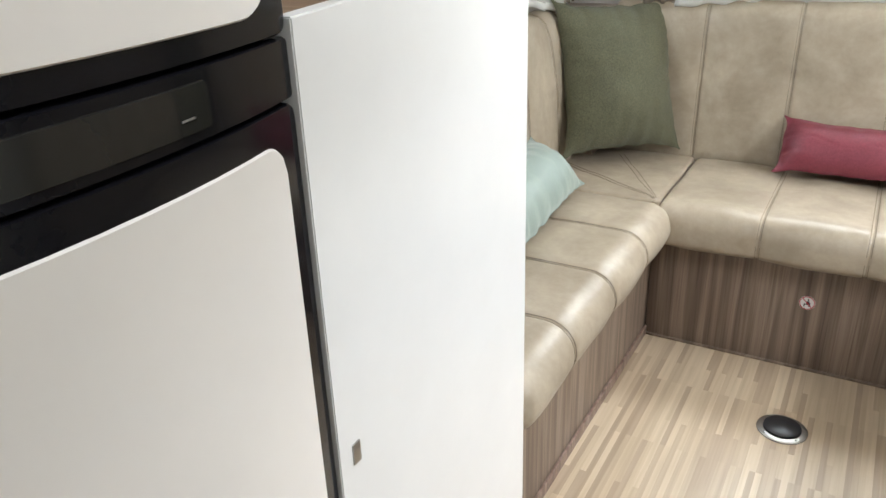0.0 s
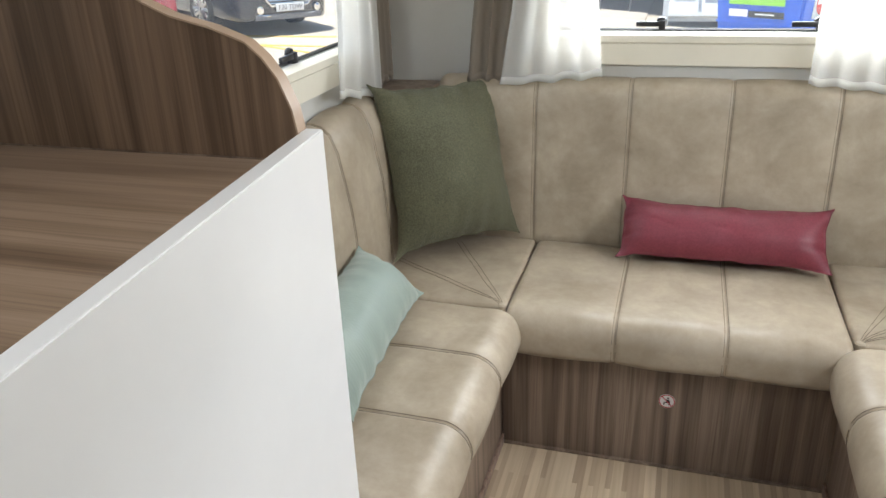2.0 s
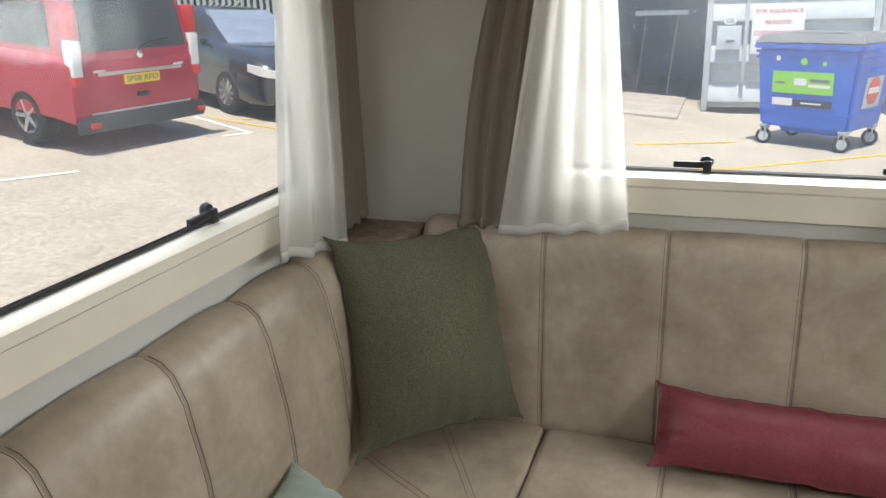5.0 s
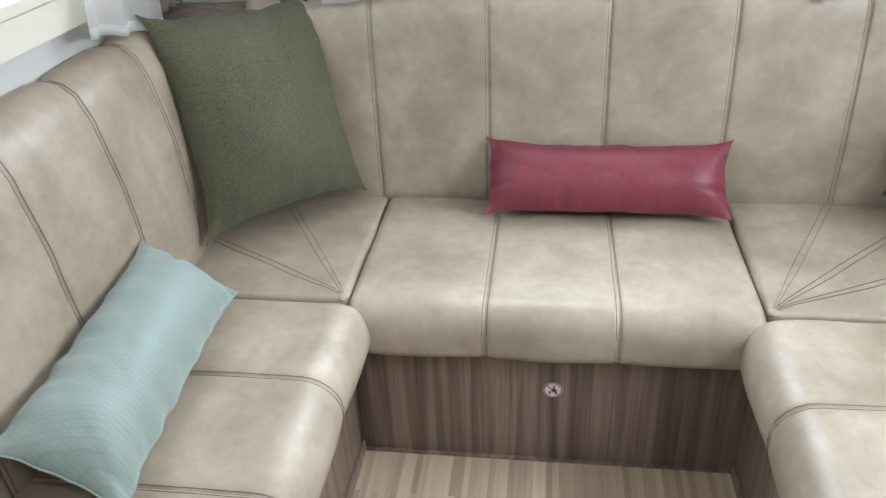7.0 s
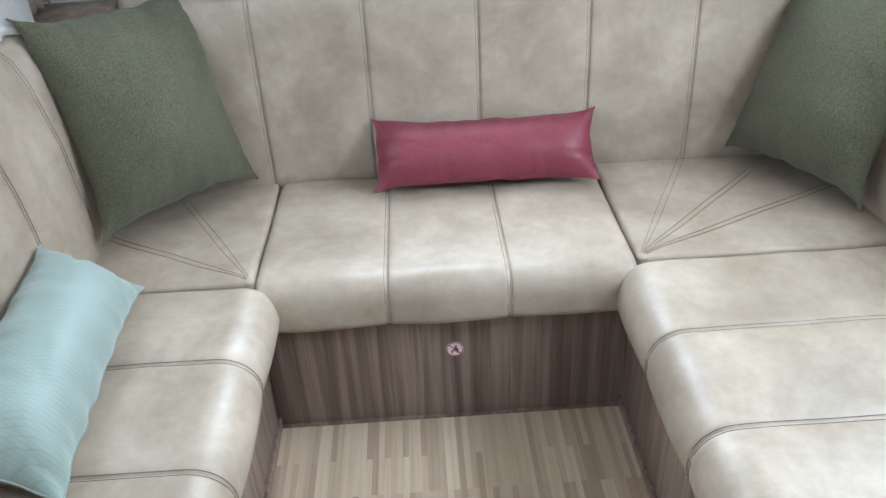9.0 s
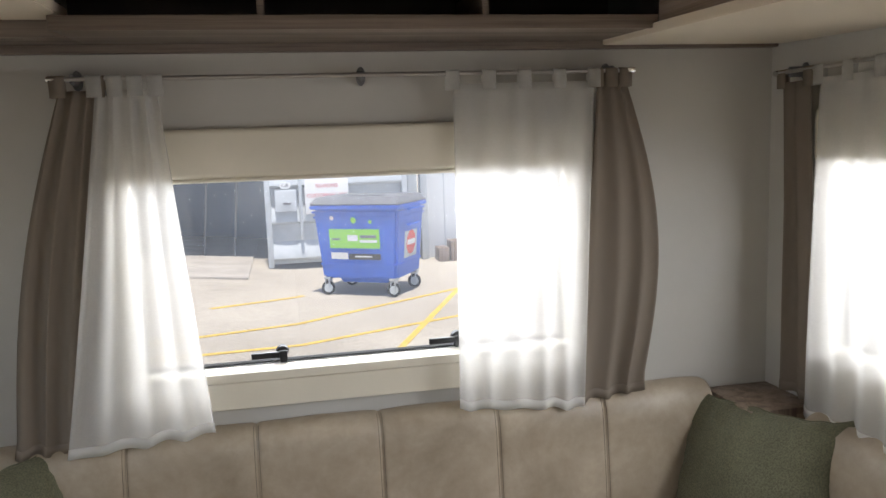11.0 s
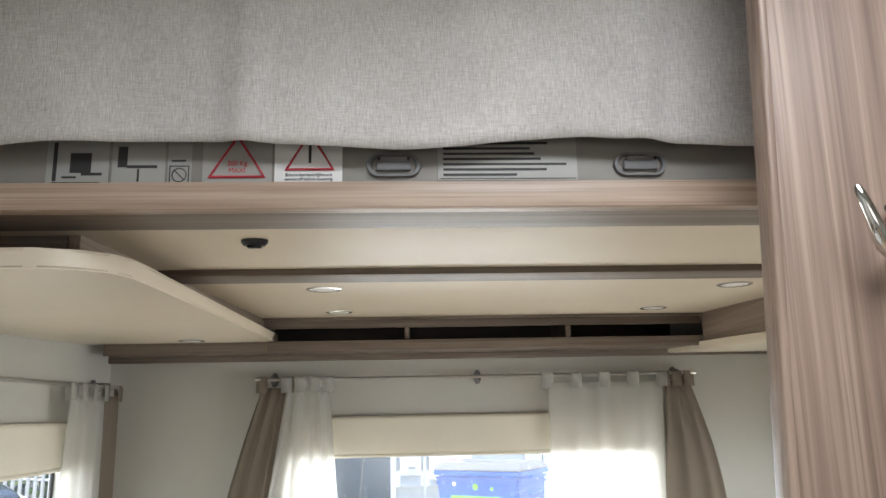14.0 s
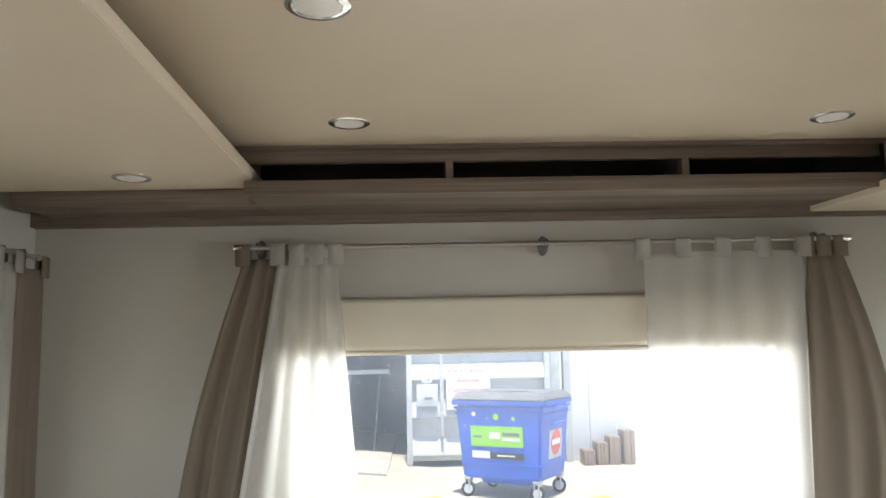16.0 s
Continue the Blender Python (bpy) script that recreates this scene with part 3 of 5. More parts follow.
# The gap between these boxes is made for the overhead fill lamp, out of view.
roof = part("ceiling", boxes([(XL, XR, YF, 0.34, 2.3, 2.34), (XL, XR, 0.92, YB, 2.3, 2.34), (XL, -0.15, 0.34, 0.92, 2.3, 2.34), (0.45, XR, 0.34, 0.92, 2.3, 2.34)], 0), M_WALL, None)
# Added opaque cover, never in view, that blocks sun through the gap.
part("unseen_sun_lid", boxes([(-0.16, 0.46, 0.33, 0.93, 2.36, 2.38)], 0.004), M_WALL, roof, "unseen pale lid that keeps sun out of the roof opening")
tagged(roof, "plain pale roof lining", "ceiling", kind="structure")
ceiling_panel("ceiling_panel_front", -0.72, 1.0, 1.462, 1.83, 1.985, 2.0, M_CEIL, "cream panel under the raised bed")
ceiling_panel("ceiling_panel_back", -0.72, 1.0, 1.87, 2.70, 1.985, 2.0, M_CEIL, "cream panel with four round lamps")
ceiling_panel("trim_cross_beam", -0.70, 1.0, 1.79, 1.882, 1.974, 1.996, M_TRIMX, "dark wood strip between ceiling panels")
ceiling_panel("trim_back_edge", -0.50, 0.74, 2.676, 2.70, 1.979, 1.998, M_TRIMX, "dark wood strip above the open shelf")


# window assemblies
def window(name, m, w, label, handles):
    """A caravan window built facing -y at the origin, bottom edge at z 0, then posed by m; its frame, pane, blind and catches."""
    h = WZ1 - WZ0
    top = thing(name, m.translation, label, "window", kind="structure")
    e = 0.055

    def put(pname, bm, material, parent=top, lab=""):
        bm.transform(m)
        return part(pname, bm, material, parent, lab)

    low = [(-0.006, -0.10), (-0.022, -0.094), (-0.026, -0.03), (-0.034, -0.024), (-0.034, -0.004), (-0.02, 0.004), (0.0, 0.004), (0.0, -0.10)]
    bm = bmesh.new()
    a = [bm.verts.new((-w / 2 - e, u, v)) for u, v in low]
    b = [bm.verts.new((w / 2 + e, u, v)) for u, v in low]
    n = len(low)
    for k in range(n):
        bm.faces.new((a[k], a[(k + 1) % n], b[(k + 1) % n], b[k]))
    bm.faces.new(a)
    bm.faces.new(b)
    put("window_sill", bm, M_FRAME, lab="ivory plastic lower frame rail")
    sides = boxes([(-w / 2 - e, -w / 2 + 0.004, -0.024, -0.0005, 0.004, h), (w / 2 - 0.004, w / 2 + e, -0.024, -0.0005, 0.004, h)], 0.004)
    put("window_frame", sides, M_FRAME)
    cass = prism(round_rect(-0.036, -0.0005, h - 0.075, h + 0.04, 0.012, 0.002, 0.002, 0.012, 4), "x", -w / 2 - e, w / 2 + e)
    blind = put("blind_cassette", cass, M_FRAME, lab="ivory roller blind cassette")
    put("blind_edge", tube([(-w / 2 - e, -0.03, h - 0.078), (w / 2 + e, -0.03, h - 0.078)], 0.005, 8), M_FRAME, blind)
    seal = bmesh.new()
    y = 0.03
    add_tube(seal, [(-w / 2 + 0.004, y - 0.004, 0.006), (w / 2 - 0.004, y - 0.004, 0.006), (w / 2 - 0.004, y - 0.004, h - 0.006), (-w / 2 + 0.004, y - 0.004, h - 0.006)], 0.006, 6, True)
    put("rubber_seal", seal, M_BLACK, lab="black rubber seal")
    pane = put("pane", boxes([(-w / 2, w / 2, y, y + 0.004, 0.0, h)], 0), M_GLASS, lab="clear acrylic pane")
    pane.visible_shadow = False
    for hx in handles:
        bm = lathe([(0.0, 0.0), (0.014, 0.002), (0.016, 0.008), (0.013, 0.016), (0.0, 0.018)], pose(hx, 0.022, 0.032, 90), 16)
        bm2 = boxes([(hx - 0.075, hx + 0.002, -0.004, 0.006, 0.018, 0.034), (hx - 0.008, hx + 0.012, -0.006, 0.018, 0.006, 0.036)], 0.004)
        me = bpy.data.meshes.new("tmp")
        bm2.to_mesh(me)
        bm.from_mesh(me)
        bm2.free()
        bpy.data.meshes.remove(me)
        put("window_catch", bm, M_BLACK, lab="black plastic window catch")
    return top


window("window_1", pose(0.105, YB, WZ0), 1.05, "rear caravan window in an ivory plastic frame", (-0.205, 0.235))
window("window_2", pose(XL, 2.07, WZ0, 0, 0, 90), 1.30, "side caravan window in an ivory plastic frame", (0.285,))
window("window_3", pose(XR, 2.04, WZ0, 0, 0, -90), 1.36, "side caravan window behind pale curtains", ())

# ---- seating ----


def bench_base(name, outline, z1, label):
    top = thing(name, (*outline[0], 0), label, "bench")
    bm = prism(outline, "z", 0.0, z1)
    part("panel", bm, M_PLINTH, top)
    return top


SEAT, UNDER = 0.492, 0.366
rear = thing("rear_bench", (0, 2.7, 0), "beige leather rear bench on a brown wood plinth", "bench")
part("plinth", boxes([(-0.468, 0.45, 2.425, 2.98, 0.0, UNDER - 0.004)], 0.0015), M_PLINTH, rear, "brown wood-grain plinth panel")
seat_out = round_rect(2.352, 2.905, UNDER, SEAT, 0.022, 0.02, 0.03, 0.058)
cushion(rear, "seat_cushion", seat_out, -0.452, 0.447, lambda u, v, s: (s, u, v), (-0.143, 0.143), 0.022, 0.006, 1.0, lambda u, v: u < 2.88 and v > UNDER + 0.004)
back_out = [(2.985, 0.47), (2.905, 0.47), (2.893, 0.50), (2.893, 0.60), (2.905, 0.80), (2.918, 0.95), (2.925, 0.99), (2.94, 1.018), (2.962, 1.03), (2.985, 1.03)]
cushion(rear, "back_cushion", back_out, -0.80, 1.03, lambda u, v, s: (s, u, v), (-0.469, -0.173, 0.124, 0.42, 0.708), 0.03, 0.006, 4.0, lambda u, v: u < 2.97 and v > 0.48)

left = thing("left_bench", (-0.74, 1.9, 0), "beige leather side bench on a brown wood plinth", "bench")
part("plinth", boxes([(-0.99, -0.470, 1.29, 2.975, 0.0, UNDER - 0.004)], 0.0015), M_PLINTH, left, "brown wood-grain plinth panel")
part("baseboard", boxes([(-0.470, -0.462, 1.29, 2.423, 0.0, 0.032)], 0.002), M_WOODV, left, "narrow wood strip along the floor")
side_out = round_rect(-0.905, -0.402, UNDER, SEAT + 0.004, 0.02, 0.05, 0.075, 0.02)
cushion(left, "seat_cushion", side_out, 1.285, 2.388, lambda u, v, s: (u, s, v), (1.545, 1.83, 2.115), 0.03, 0.006, 7.0, lambda u, v: u > -0.89 and v > UNDER + 0.004)
corner_out = round_rect(-0.905, -0.456, UNDER, SEAT, 0.02, 0.012, 0.014, 0.02)
corner = cushion(left, "corner_cushion", corner_out, 2.392, 2.90, lambda u, v, s: (u, s, v), (), 0.012, 0.003, 9.0)
lback_out = [(-0.995, 0.47), (-0.875, 0.47), (-0.862, 0.50), (-0.864, 0.58), (-0.880, 0.78), (-0.905, 0.93), (-0.925, 0.982), (-0.95, 1.004), (-0.975, 1.01), (-0.995, 1.01)]
cushion(left, "back_cushion", lback_out, 1.285, 2.74, lambda u, v, s: (u, s, v), (1.50, 1.79, 2.08, 2.345, 2.59), 0.06, 0.008, 11.0, lambda u, v: u > -0.98 and v > 0.48)


def fan(parent, tip, ends, z):
    for ex, ey in ends:
        bm = bmesh.new()
        a, b = Vector((*tip, z)), Vector((ex, ey, z))
        d = (b - a).normalized()
        w = Vector((-d.y, d.x, 0))
        for k in (-1, 1):
            run = [a.lerp(b, t / 14) + w * k * (0.002 + 0.006 * min(1, t / 5)) + Vector((0, 0, 0.0068 + 0.001 * math.sin(t) - (0.006 if t == 0 else 0))) for t in range(15)]
            add_tube(bm, run, 0.0007, 4)
        part("stitching", bm, M_THREAD, parent, "fanned double stitching")


fan(corner, (-0.462, 2.402), ((-0.70, 2.80), (-0.86, 2.63)), SEAT)
part("button", lathe([(0.0, -0.004), (0.012, -0.004), (0.013, 0.0), (0.009, 0.004), (0.0, 0.005)], pose(-0.463, 2.402, SEAT - 0.001), 14), M_LEATHER, corner)

right = thing("right_bench", (0.83, 1.9, 0), "wide beige leather side bench on a brown wood plinth", "bench")
part("plinth", boxes([(0.452, 1.215, 1.29, 2.975, 0.0, UNDER - 0.004)], 0.0015), M_PLINTH, right, "brown wood-grain plinth panel")
part("baseboard", boxes([(0.444, 0.452, 1.29, 2.423, 0.0, 0.032)], 0.002), M_WOODV, right, "narrow wood strip along the floor")
rside_out = round_rect(0.40, 1.12, UNDER - 0.02, SEAT + 0.004, 0.05, 0.02, 0.02, 0.075)
cushion(right, "seat_cushion", rside_out, 1.285, 2.388, lambda u, v, s: (u, s, v), (1.56, 1.845, 2.115), 0.03, 0.006, 13.0, lambda u, v: u < 1.1 and v > UNDER - 0.012)
rcorner_out = round_rect(0.452, 1.12, UNDER, SEAT, 0.012, 0.02, 0.02, 0.014)
rcorner = cushion(right, "corner_cushion", rcorner_out, 2.392, 2.90, lambda u, v, s: (u, s, v), (), 0.012, 0.003, 15.0)
fan(rcorner, (0.458, 2.402), ((0.70, 2.88), (0.86, 2.78), (1.05, 2.68)), SEAT)
part("button", lathe([(0.0, -0.004), (0.012, -0.004), (0.013, 0.0), (0.009, 0.004), (0.0, 0.005)], pose(0.459, 2.402, SEAT - 0.001), 14), M_LEATHER, rcorner)
rback_out = [(-u + 0.215, v) for u, v in lback_out]
cushion(right, "back_cushion", rback_out, 1.285, 2.76, lambda u, v, s: (u, s, v), (1.52, 1.815, 2.11, 2.405), 0.06, 0.008, 17.0, lambda u, v: u < 1.19 and v > 0.48)

# Dark brown laminate puts the corners' shade into the ledge colour.
part("corner_ledge", boxes([(XL + 0.002, -0.803, 2.76, 2.995, 0.45, 1.006)], 0.006), M_PLINTH, left, "corner ledge behind the back cushions, with shade in its brown")
part("corner_ledge", boxes([(1.034, XR - 0.002, 2.78, 2.995, 0.45, 0.996)], 0.006), M_PLINTH, right, "corner ledge behind the back cushions, with shade in its brown")

# scatter cushions
pillow("scatter_cushion", 0.45, 0.53, 0.21, axes((-0.722, 2.768, 0.787), (0.295, 0.305, -0.010), (-0.090, 0.115, 0.490)), M_GREEN, "large olive green woven cushion leaning in the corner", 3.1, 0.01, hollow=0.11)
pillow("scatter_cushion", 0.60, 0.187, 0.10, axes((0.131, 2.818, 0.594), (0.602, 0.0, -0.004), (0.0, 0.127, 0.149)), M_RED, "long dusky red satin cushion on the rear bench", 8.4, 0.009, hollow=0.10)
pillow("scatter_cushion", 0.575, 0.215, 0.13, axes((-0.752, 2.04, 0.595), (0.03, -0.56, -0.02), (-0.165, 0.0, 0.125)), M_MINT, "long pale mint quilted cushion on the side bench", 5.7, 0.005, hollow=0.07)
pillow("scatter_cushion", 0.44, 0.52, 0.21, axes((1.0, 2.74, 0.775), (0.17, -0.36, 0.010), (0.16, 0.090, 0.480)), M_GREEN, "large green woven cushion leaning in the far corner", 12.9, 0.012, hollow=0.11)

# stickers and the table socket
def sticker(m, label):
    top = thing("warning_sticker", m.translation, label, "sticker", "no sitting stickers")
    part("disc", lathe([(0.0, 0.0), (0.0225, 0.0), (0.0225, 0.0008), (0.0, 0.0008)], m, 36), M_PAPER, top)
    ring = bmesh.new()
    add_tube(ring, [m @ Vector((0.0205 * math.cos(a * math.pi / 16), 0.0205 * math.sin(a * math.pi / 16), 0.0009)) for a in range(32)], 0.0013, 5, True)
    add_tube(ring, [m @ Vector((-0.0145, 0.0145, 0.0014)), m @ Vector((0.0145, -0.0145, 0.0014))], 0.0013, 5)
    part("ring", ring, M_REDINK, top, "dark red ring and bar")
    fig = boxes([(-0.002, 0.006, -0.004, 0.006, 0.0008, 0.0012), (-0.008, 0.006, -0.006, -0.003, 0.0008, 0.0012), (-0.009, -0.006, -0.013, -0.004, 0.0008, 0.0012), (0.005, 0.009, -0.012, 0.002, 0.0008, 0.0012), (0.0, 0.005, 0.008, 0.013, 0.0008, 0.0012)], 0)
    fig.transform(m)
    part("pictogram", fig, M_INK, top)


sticker(pose(0.010, 2.4245, 0.228, 90), "round white no-sitting sticker on the rear plinth")
sticker(pose(0.4515, 1.865, 0.255, 90, 0, -90), "round white no-sitting sticker on the side plinth")
socket = thing("table_leg_socket", (0.018, 2.075, 0), "round black table leg socket set in the floor", "floor socket")
part("flange", lathe([(0.0, 0.0), (0.066, 0.0), (0.066, 0.003), (0.06, 0.006), (0.0, 0.006)], pose(0.018, 2.075, 0.0005), 40), M_STEEL, socket, "dark metal ring")
part("cap", lathe([(0.0, 0.006), (0.050, 0.006), (0.049, 0.012), (0.04, 0.016), (0.0, 0.018)], pose(0.018, 2.075, 0.0005), 40), M_BLACK, socket, "black domed cap")
for k in range(4):
    a = radians(45 + 90 * k)
    part("screw", lathe([(0.0, 0.0065), (0.004, 0.0065), (0.003, 0.0085), (0.0, 0.009)], pose(0.018 + 0.057 * math.cos(a), 2.075 + 0.057 * math.sin(a), 0), 10), M_STEEL, socket)
part("edge_trim", boxes([(-0.462, 0.444, 2.414, 2.425, 0.0, 0.006)], 0.001), M_PLINTH, rear)

# ---- sideboard, scroll end and fridge ----
board = thing("sideboard", (-0.7, 1.0, 0), "white gloss sideboard with a wood-effect top", "cabinet")
side = prism([(-0.408, 0.686), (-0.386, 0.686), (-0.408, 1.272), (-0.430, 1.272)], "z", 0.06, 1.272, 0.0015)
for v in side.verts:
    if v.co.z > 1.2:
        v.co.z += 0.028 * (v.co.y - 0.686) / 0.586
part("side_panel", side, M_WHITE, board, "white gloss laminate panel")
part("top", boxes([(XL + 0.001, -0.432, 0.686, 1.252, 1.248, 1.2665)], 0.0015), M_COUNTER, board, "horizontal-grain wood shelf top")
part("toe_board", boxes([(XL + 0.001, -0.434, 0.686, 1.262, 0.0, 0.06)], 0.001), M_PLINTH, board)
part("back_panel", boxes([(XL + 0.001, -0.432, 1.254, 1.272, 0.06, 1.2678)], 0.001), M_PLINTH, board)
part("catch", boxes([(-0.389, -0.385, 0.712, 0.727, 0.738, 0.768)], 0.001), M_STEEL, board, "small metal catch")

curve = [(-0.420, 1.268), (-0.419, 1.300), (-0.423, 1.325), (-0.436, 1.358), (-0.452, 1.380), (-0.470, 1.396), (-0.510, 1.411), (-0.558, 1.423), (-0.590, 1.437), (-0.620, 1.456), (-0.645, 1.474), (-0.668, 1.496), (-0.686, 1.524), (-0.703, 1.56), (-0.715, 1.60), (-0.722, 1.65), (-0.726, 1.75), (-0.727, 1.94)]
curve = [(u - 0.012, v) for u, v in curve]
scroll = thing("scroll_panel", (-0.7, 1.26, 1.268), "dark walnut end panel with a scrolled edge", "panel")
part("board", prism(curve + [(XL + 0.001, 1.94), (XL + 0.001, 1.268)], "y", 1.2535, 1.2715), M_SCROLL, scroll)
lip = bmesh.new()
ring0 = []
for k, (u, v) in enumerate(curve):
    a, b = Vector(curve[max(0, k - 1)]), Vector(curve[min(len(curve) - 1, k + 1)])
    t = (b - a).normalized()
    nrm = Vector((t.y, -t.x))
    nrm = nrm if nrm.x > 0 or nrm.y > 0 else -nrm
    p = Vector((u, v)) + nrm * 0.0018
    q = Vector((u, v)) - nrm * 0.0004
    ring0.append([lip.verts.new((p.x, 1.2525, p.y)), lip.verts.new((p.x, 1.2725, p.y)), lip.verts.new((q.x, 1.2725, q.y)), lip.verts.new((q.x, 1.2525, q.y))])
for a, b in zip(ring0, ring0[1:]):
    for k in range(4):
        lip.faces.new((a[k], a[(k + 1) % 4], b[(k + 1) % 4], b[k]))
lip.faces.new(ring0[0])
lip.faces.new(ring0[-1])
part("edge_band", lip, M_EDGE, scroll, "lighter wood edge band")

fridge = thing("fridge", (-0.7, 0.39, 0), "tall fridge-freezer with cream doors in gloss black frames", "fridge")
part("body", boxes([(XL + 0.001, -0.403, 0.075, 0.684, 0.0, 1.95)], 0.003), M_WHITE, fridge)


def bowed_door(name, z0, z1, material, inset, proud, parent, label, r=0.03, span=(0.08, 0.683)):
    """A door that bows outwards along its width."""
    y0, y1 = span[0] + inset, span[1] - inset
    lo, hi = z0 + inset, z1 - inset

    def bow(y):
        return -0.400 + proud + 0.049 * (1 - ((y - 0.387) / 0.31) ** 2)

    def cut(y):
        d = max(0.0, r - min(y - y0, y1 - y))
        return r - math.sqrt(max(0.0, r * r - d * d))

    ys = [y0 + r * k / 6 for k in range(6)] + [y0 + r + (y1 - y0 - 2 * r) * k / 14 for k in range(15)] + [y1 - r + r * k / 6 for k in range(1, 7)]
    bm = bmesh.new()
    cols = []
    for y in ys:
        c = cut(y)
        cols.append([bm.verts.new(q) for q in ((-0.405, y, lo + c), (bow(y) - 0.003, y, lo + c), (bow(y), y, lo + c + 0.002), (bow(y), y, hi - c - 0.002), (bow(y) - 0.003, y, hi - c), (-0.405, y, hi - c))])
    for a, b in zip(cols, cols[1:]):
        for k in range(5):
            bm.faces.new((a[k], b[k], b[k + 1], a[k + 1]))
    bm.faces.new(cols[0])
    bm.faces.new(cols[-1])
    return part(name, bm, material, parent, label)


upper = bowed_door("upper_door", 1.258, 1.93, M_GLOSSBLACK, 0.0, 0.004, fridge, "gloss black door frame", 0.012)
bowed_door("panel", 1.255, 1.93, M_FRIDGE, 0.024, 0.0065, upper, "cream door panel", 0.05)
strip = bowed_door("control_strip", 1.198, 1.2555, M_GLOSSBLACK, 0.0, 0.004, fridge, "gloss black control strip", 0.004)
bowed_door("display", 1.206, 1.246, M_DISPLAY, 0.0, 0.0052, strip, "dark grey display window", 0.006, (0.30, 0.55))
bowed_door("button", 1.217, 1.2215, M_STEEL, 0.0, 0.0062, strip, "small metal button", 0.001, (0.515, 0.53))
lower = bowed_door("lower_door", 0.09, 1.1955, M_GLOSSBLACK, 0.0, 0.004, fridge, "gloss black door frame", 0.012)
bowed_door("panel", 0.062, 1.190, M_FRIDGE, 0.024, 0.0065, lower, "cream door panel", 0.03, (0.08, 0.675))

# ---- tall partition with a hook ----
tall = thing("partition", (0.7, 1.2, 1.28), "ash-effect wood end panel, built only as far down as the view needs", "panel")
def lean(bm):
    """Shears the panel's free edge to fit the camera's view."""
    for v in bm.verts:
        if v.co.x < 0.6:
            v.co.x += (v.co.z - 1.9) * 0.045
    return bm


# Stops at z 1.28; the part below the view is left out.
part("board", lean(boxes([(0.226, XR - 0.001, 1.192, 1.216, 1.28, 2.298)], 0.001)), M_WOODV, tall)
part("edge_band", lean(prism(round_rect(0.2185, 0.2262, 1.190, 1.218, 0.0035, 0.001, 0.001, 0.0035, 3), "z", 1.28, 2.298)), M_WOODV, tall, "rounded wood edge band")
hook = thing("coat_hook", (0.292, 1.19, 1.9), "chrome double coat hook screwed to the partition", "hook")
part("plate", lathe([(0.0, 0.0), (0.016, 0.0), (0.017, 0.003), (0.014, 0.006), (0.0, 0.007)], pose(0.327, 1.191, 1.889, 90) @ Matrix.Diagonal((0.6, 1.3, 1, 1)), 28), M_CHROME, hook)
bm = bmesh.new()
run = [(0.311, 1.174, 1.909), (0.319, 1.180, 1.9085), (0.327, 1.185, 1.900), (0.329, 1.184, 1.888), (0.324, 1.178, 1.878), (0.313, 1.169, 1.8715), (0.301, 1.160, 1.8695), (0.291, 1.154, 1.873), (0.284, 1.150, 1.882), (0.279, 1.148, 1.894), (0.274, 1.147, 1.907), (0.270, 1.147, 1.917), (0.269, 1.147, 1.921)]
add_tube(bm, run, [0.004, 0.0065, 0.009, 0.0105, 0.0105, 0.0098, 0.0088, 0.0076, 0.0066, 0.0058, 0.005, 0.0042, 0.002], 16)
part("prong", bm, M_CHROME, hook)

# ---- raised bed with its curtain, labels and grips ----
bed = thing("raised_bed", (0, 1.36, 1.99), "raised drop-down bed with a wood front edge", "bed")
part("front_rail", boxes([(XL + 0.001, 0.98, 1.352, 1.374, 1.960, 1.990)], 0.003), M_WOODX, bed, "pale ash front rail")
part("underside", boxes([(XL + 0.001, 1.0, 1.375, 1.470, 1.966, 1.984)], 0.002), M_TRIMX, bed, "greyish wood underside board")
part("fascia", boxes([(XL + 0.001, 0.98, 1.372, 1.384, 1.992, 2.16)], 0.002), M_BEDGREY, bed, "grey metal fascia")
for gx in (-0.106, 0.166):
    cup = [(gx + u, 2.0125 + v) for u, v in round_rect(-0.030, 0.030, -0.0135, 0.0135, 0.0134, 0.0134, 0.0134, 0.0134, 6)]
    g = bmesh.new()
    for (k0, y0), (k1, y1) in (((1.0, 1.3718), (0.96, 1.3665)), ((0.96, 1.3665), (0.84, 1.3665)), ((0.84, 1.3665), (0.78, 1.3715))):
        a = [g.verts.new((gx + (x - gx) * k0, y0, 2.0125 + (z - 2.0125) * k0)) for x, z in cup]
        b = [g.verts.new((gx + (x - gx) * k1, y1, 2.0125 + (z - 2.0125) * k1)) for x, z in cup]
        for q in range(len(cup)):
            g.faces.new((a[q], a[(q + 1) % len(cup)], b[(q + 1) % len(cup)], b[q]))
    grip = part("grip", g, M_BUMPER, bed, "moulded grey finger grip")
    part("grip_bar", boxes([(gx - 0.019, gx + 0.019, 1.3655, 1.3713, 2.006, 2.016)], 0.0025), M_BUMPER, grip)
    for d in (-0.016, 0.016):
        part("screw", lathe([(0.0, 0.0), (0.002, 0.0), (0.002, 0.0012), (0.0, 0.0016)], pose(gx + d, 1.3655, 2.0185, 90), 8), M_BLACK, grip)

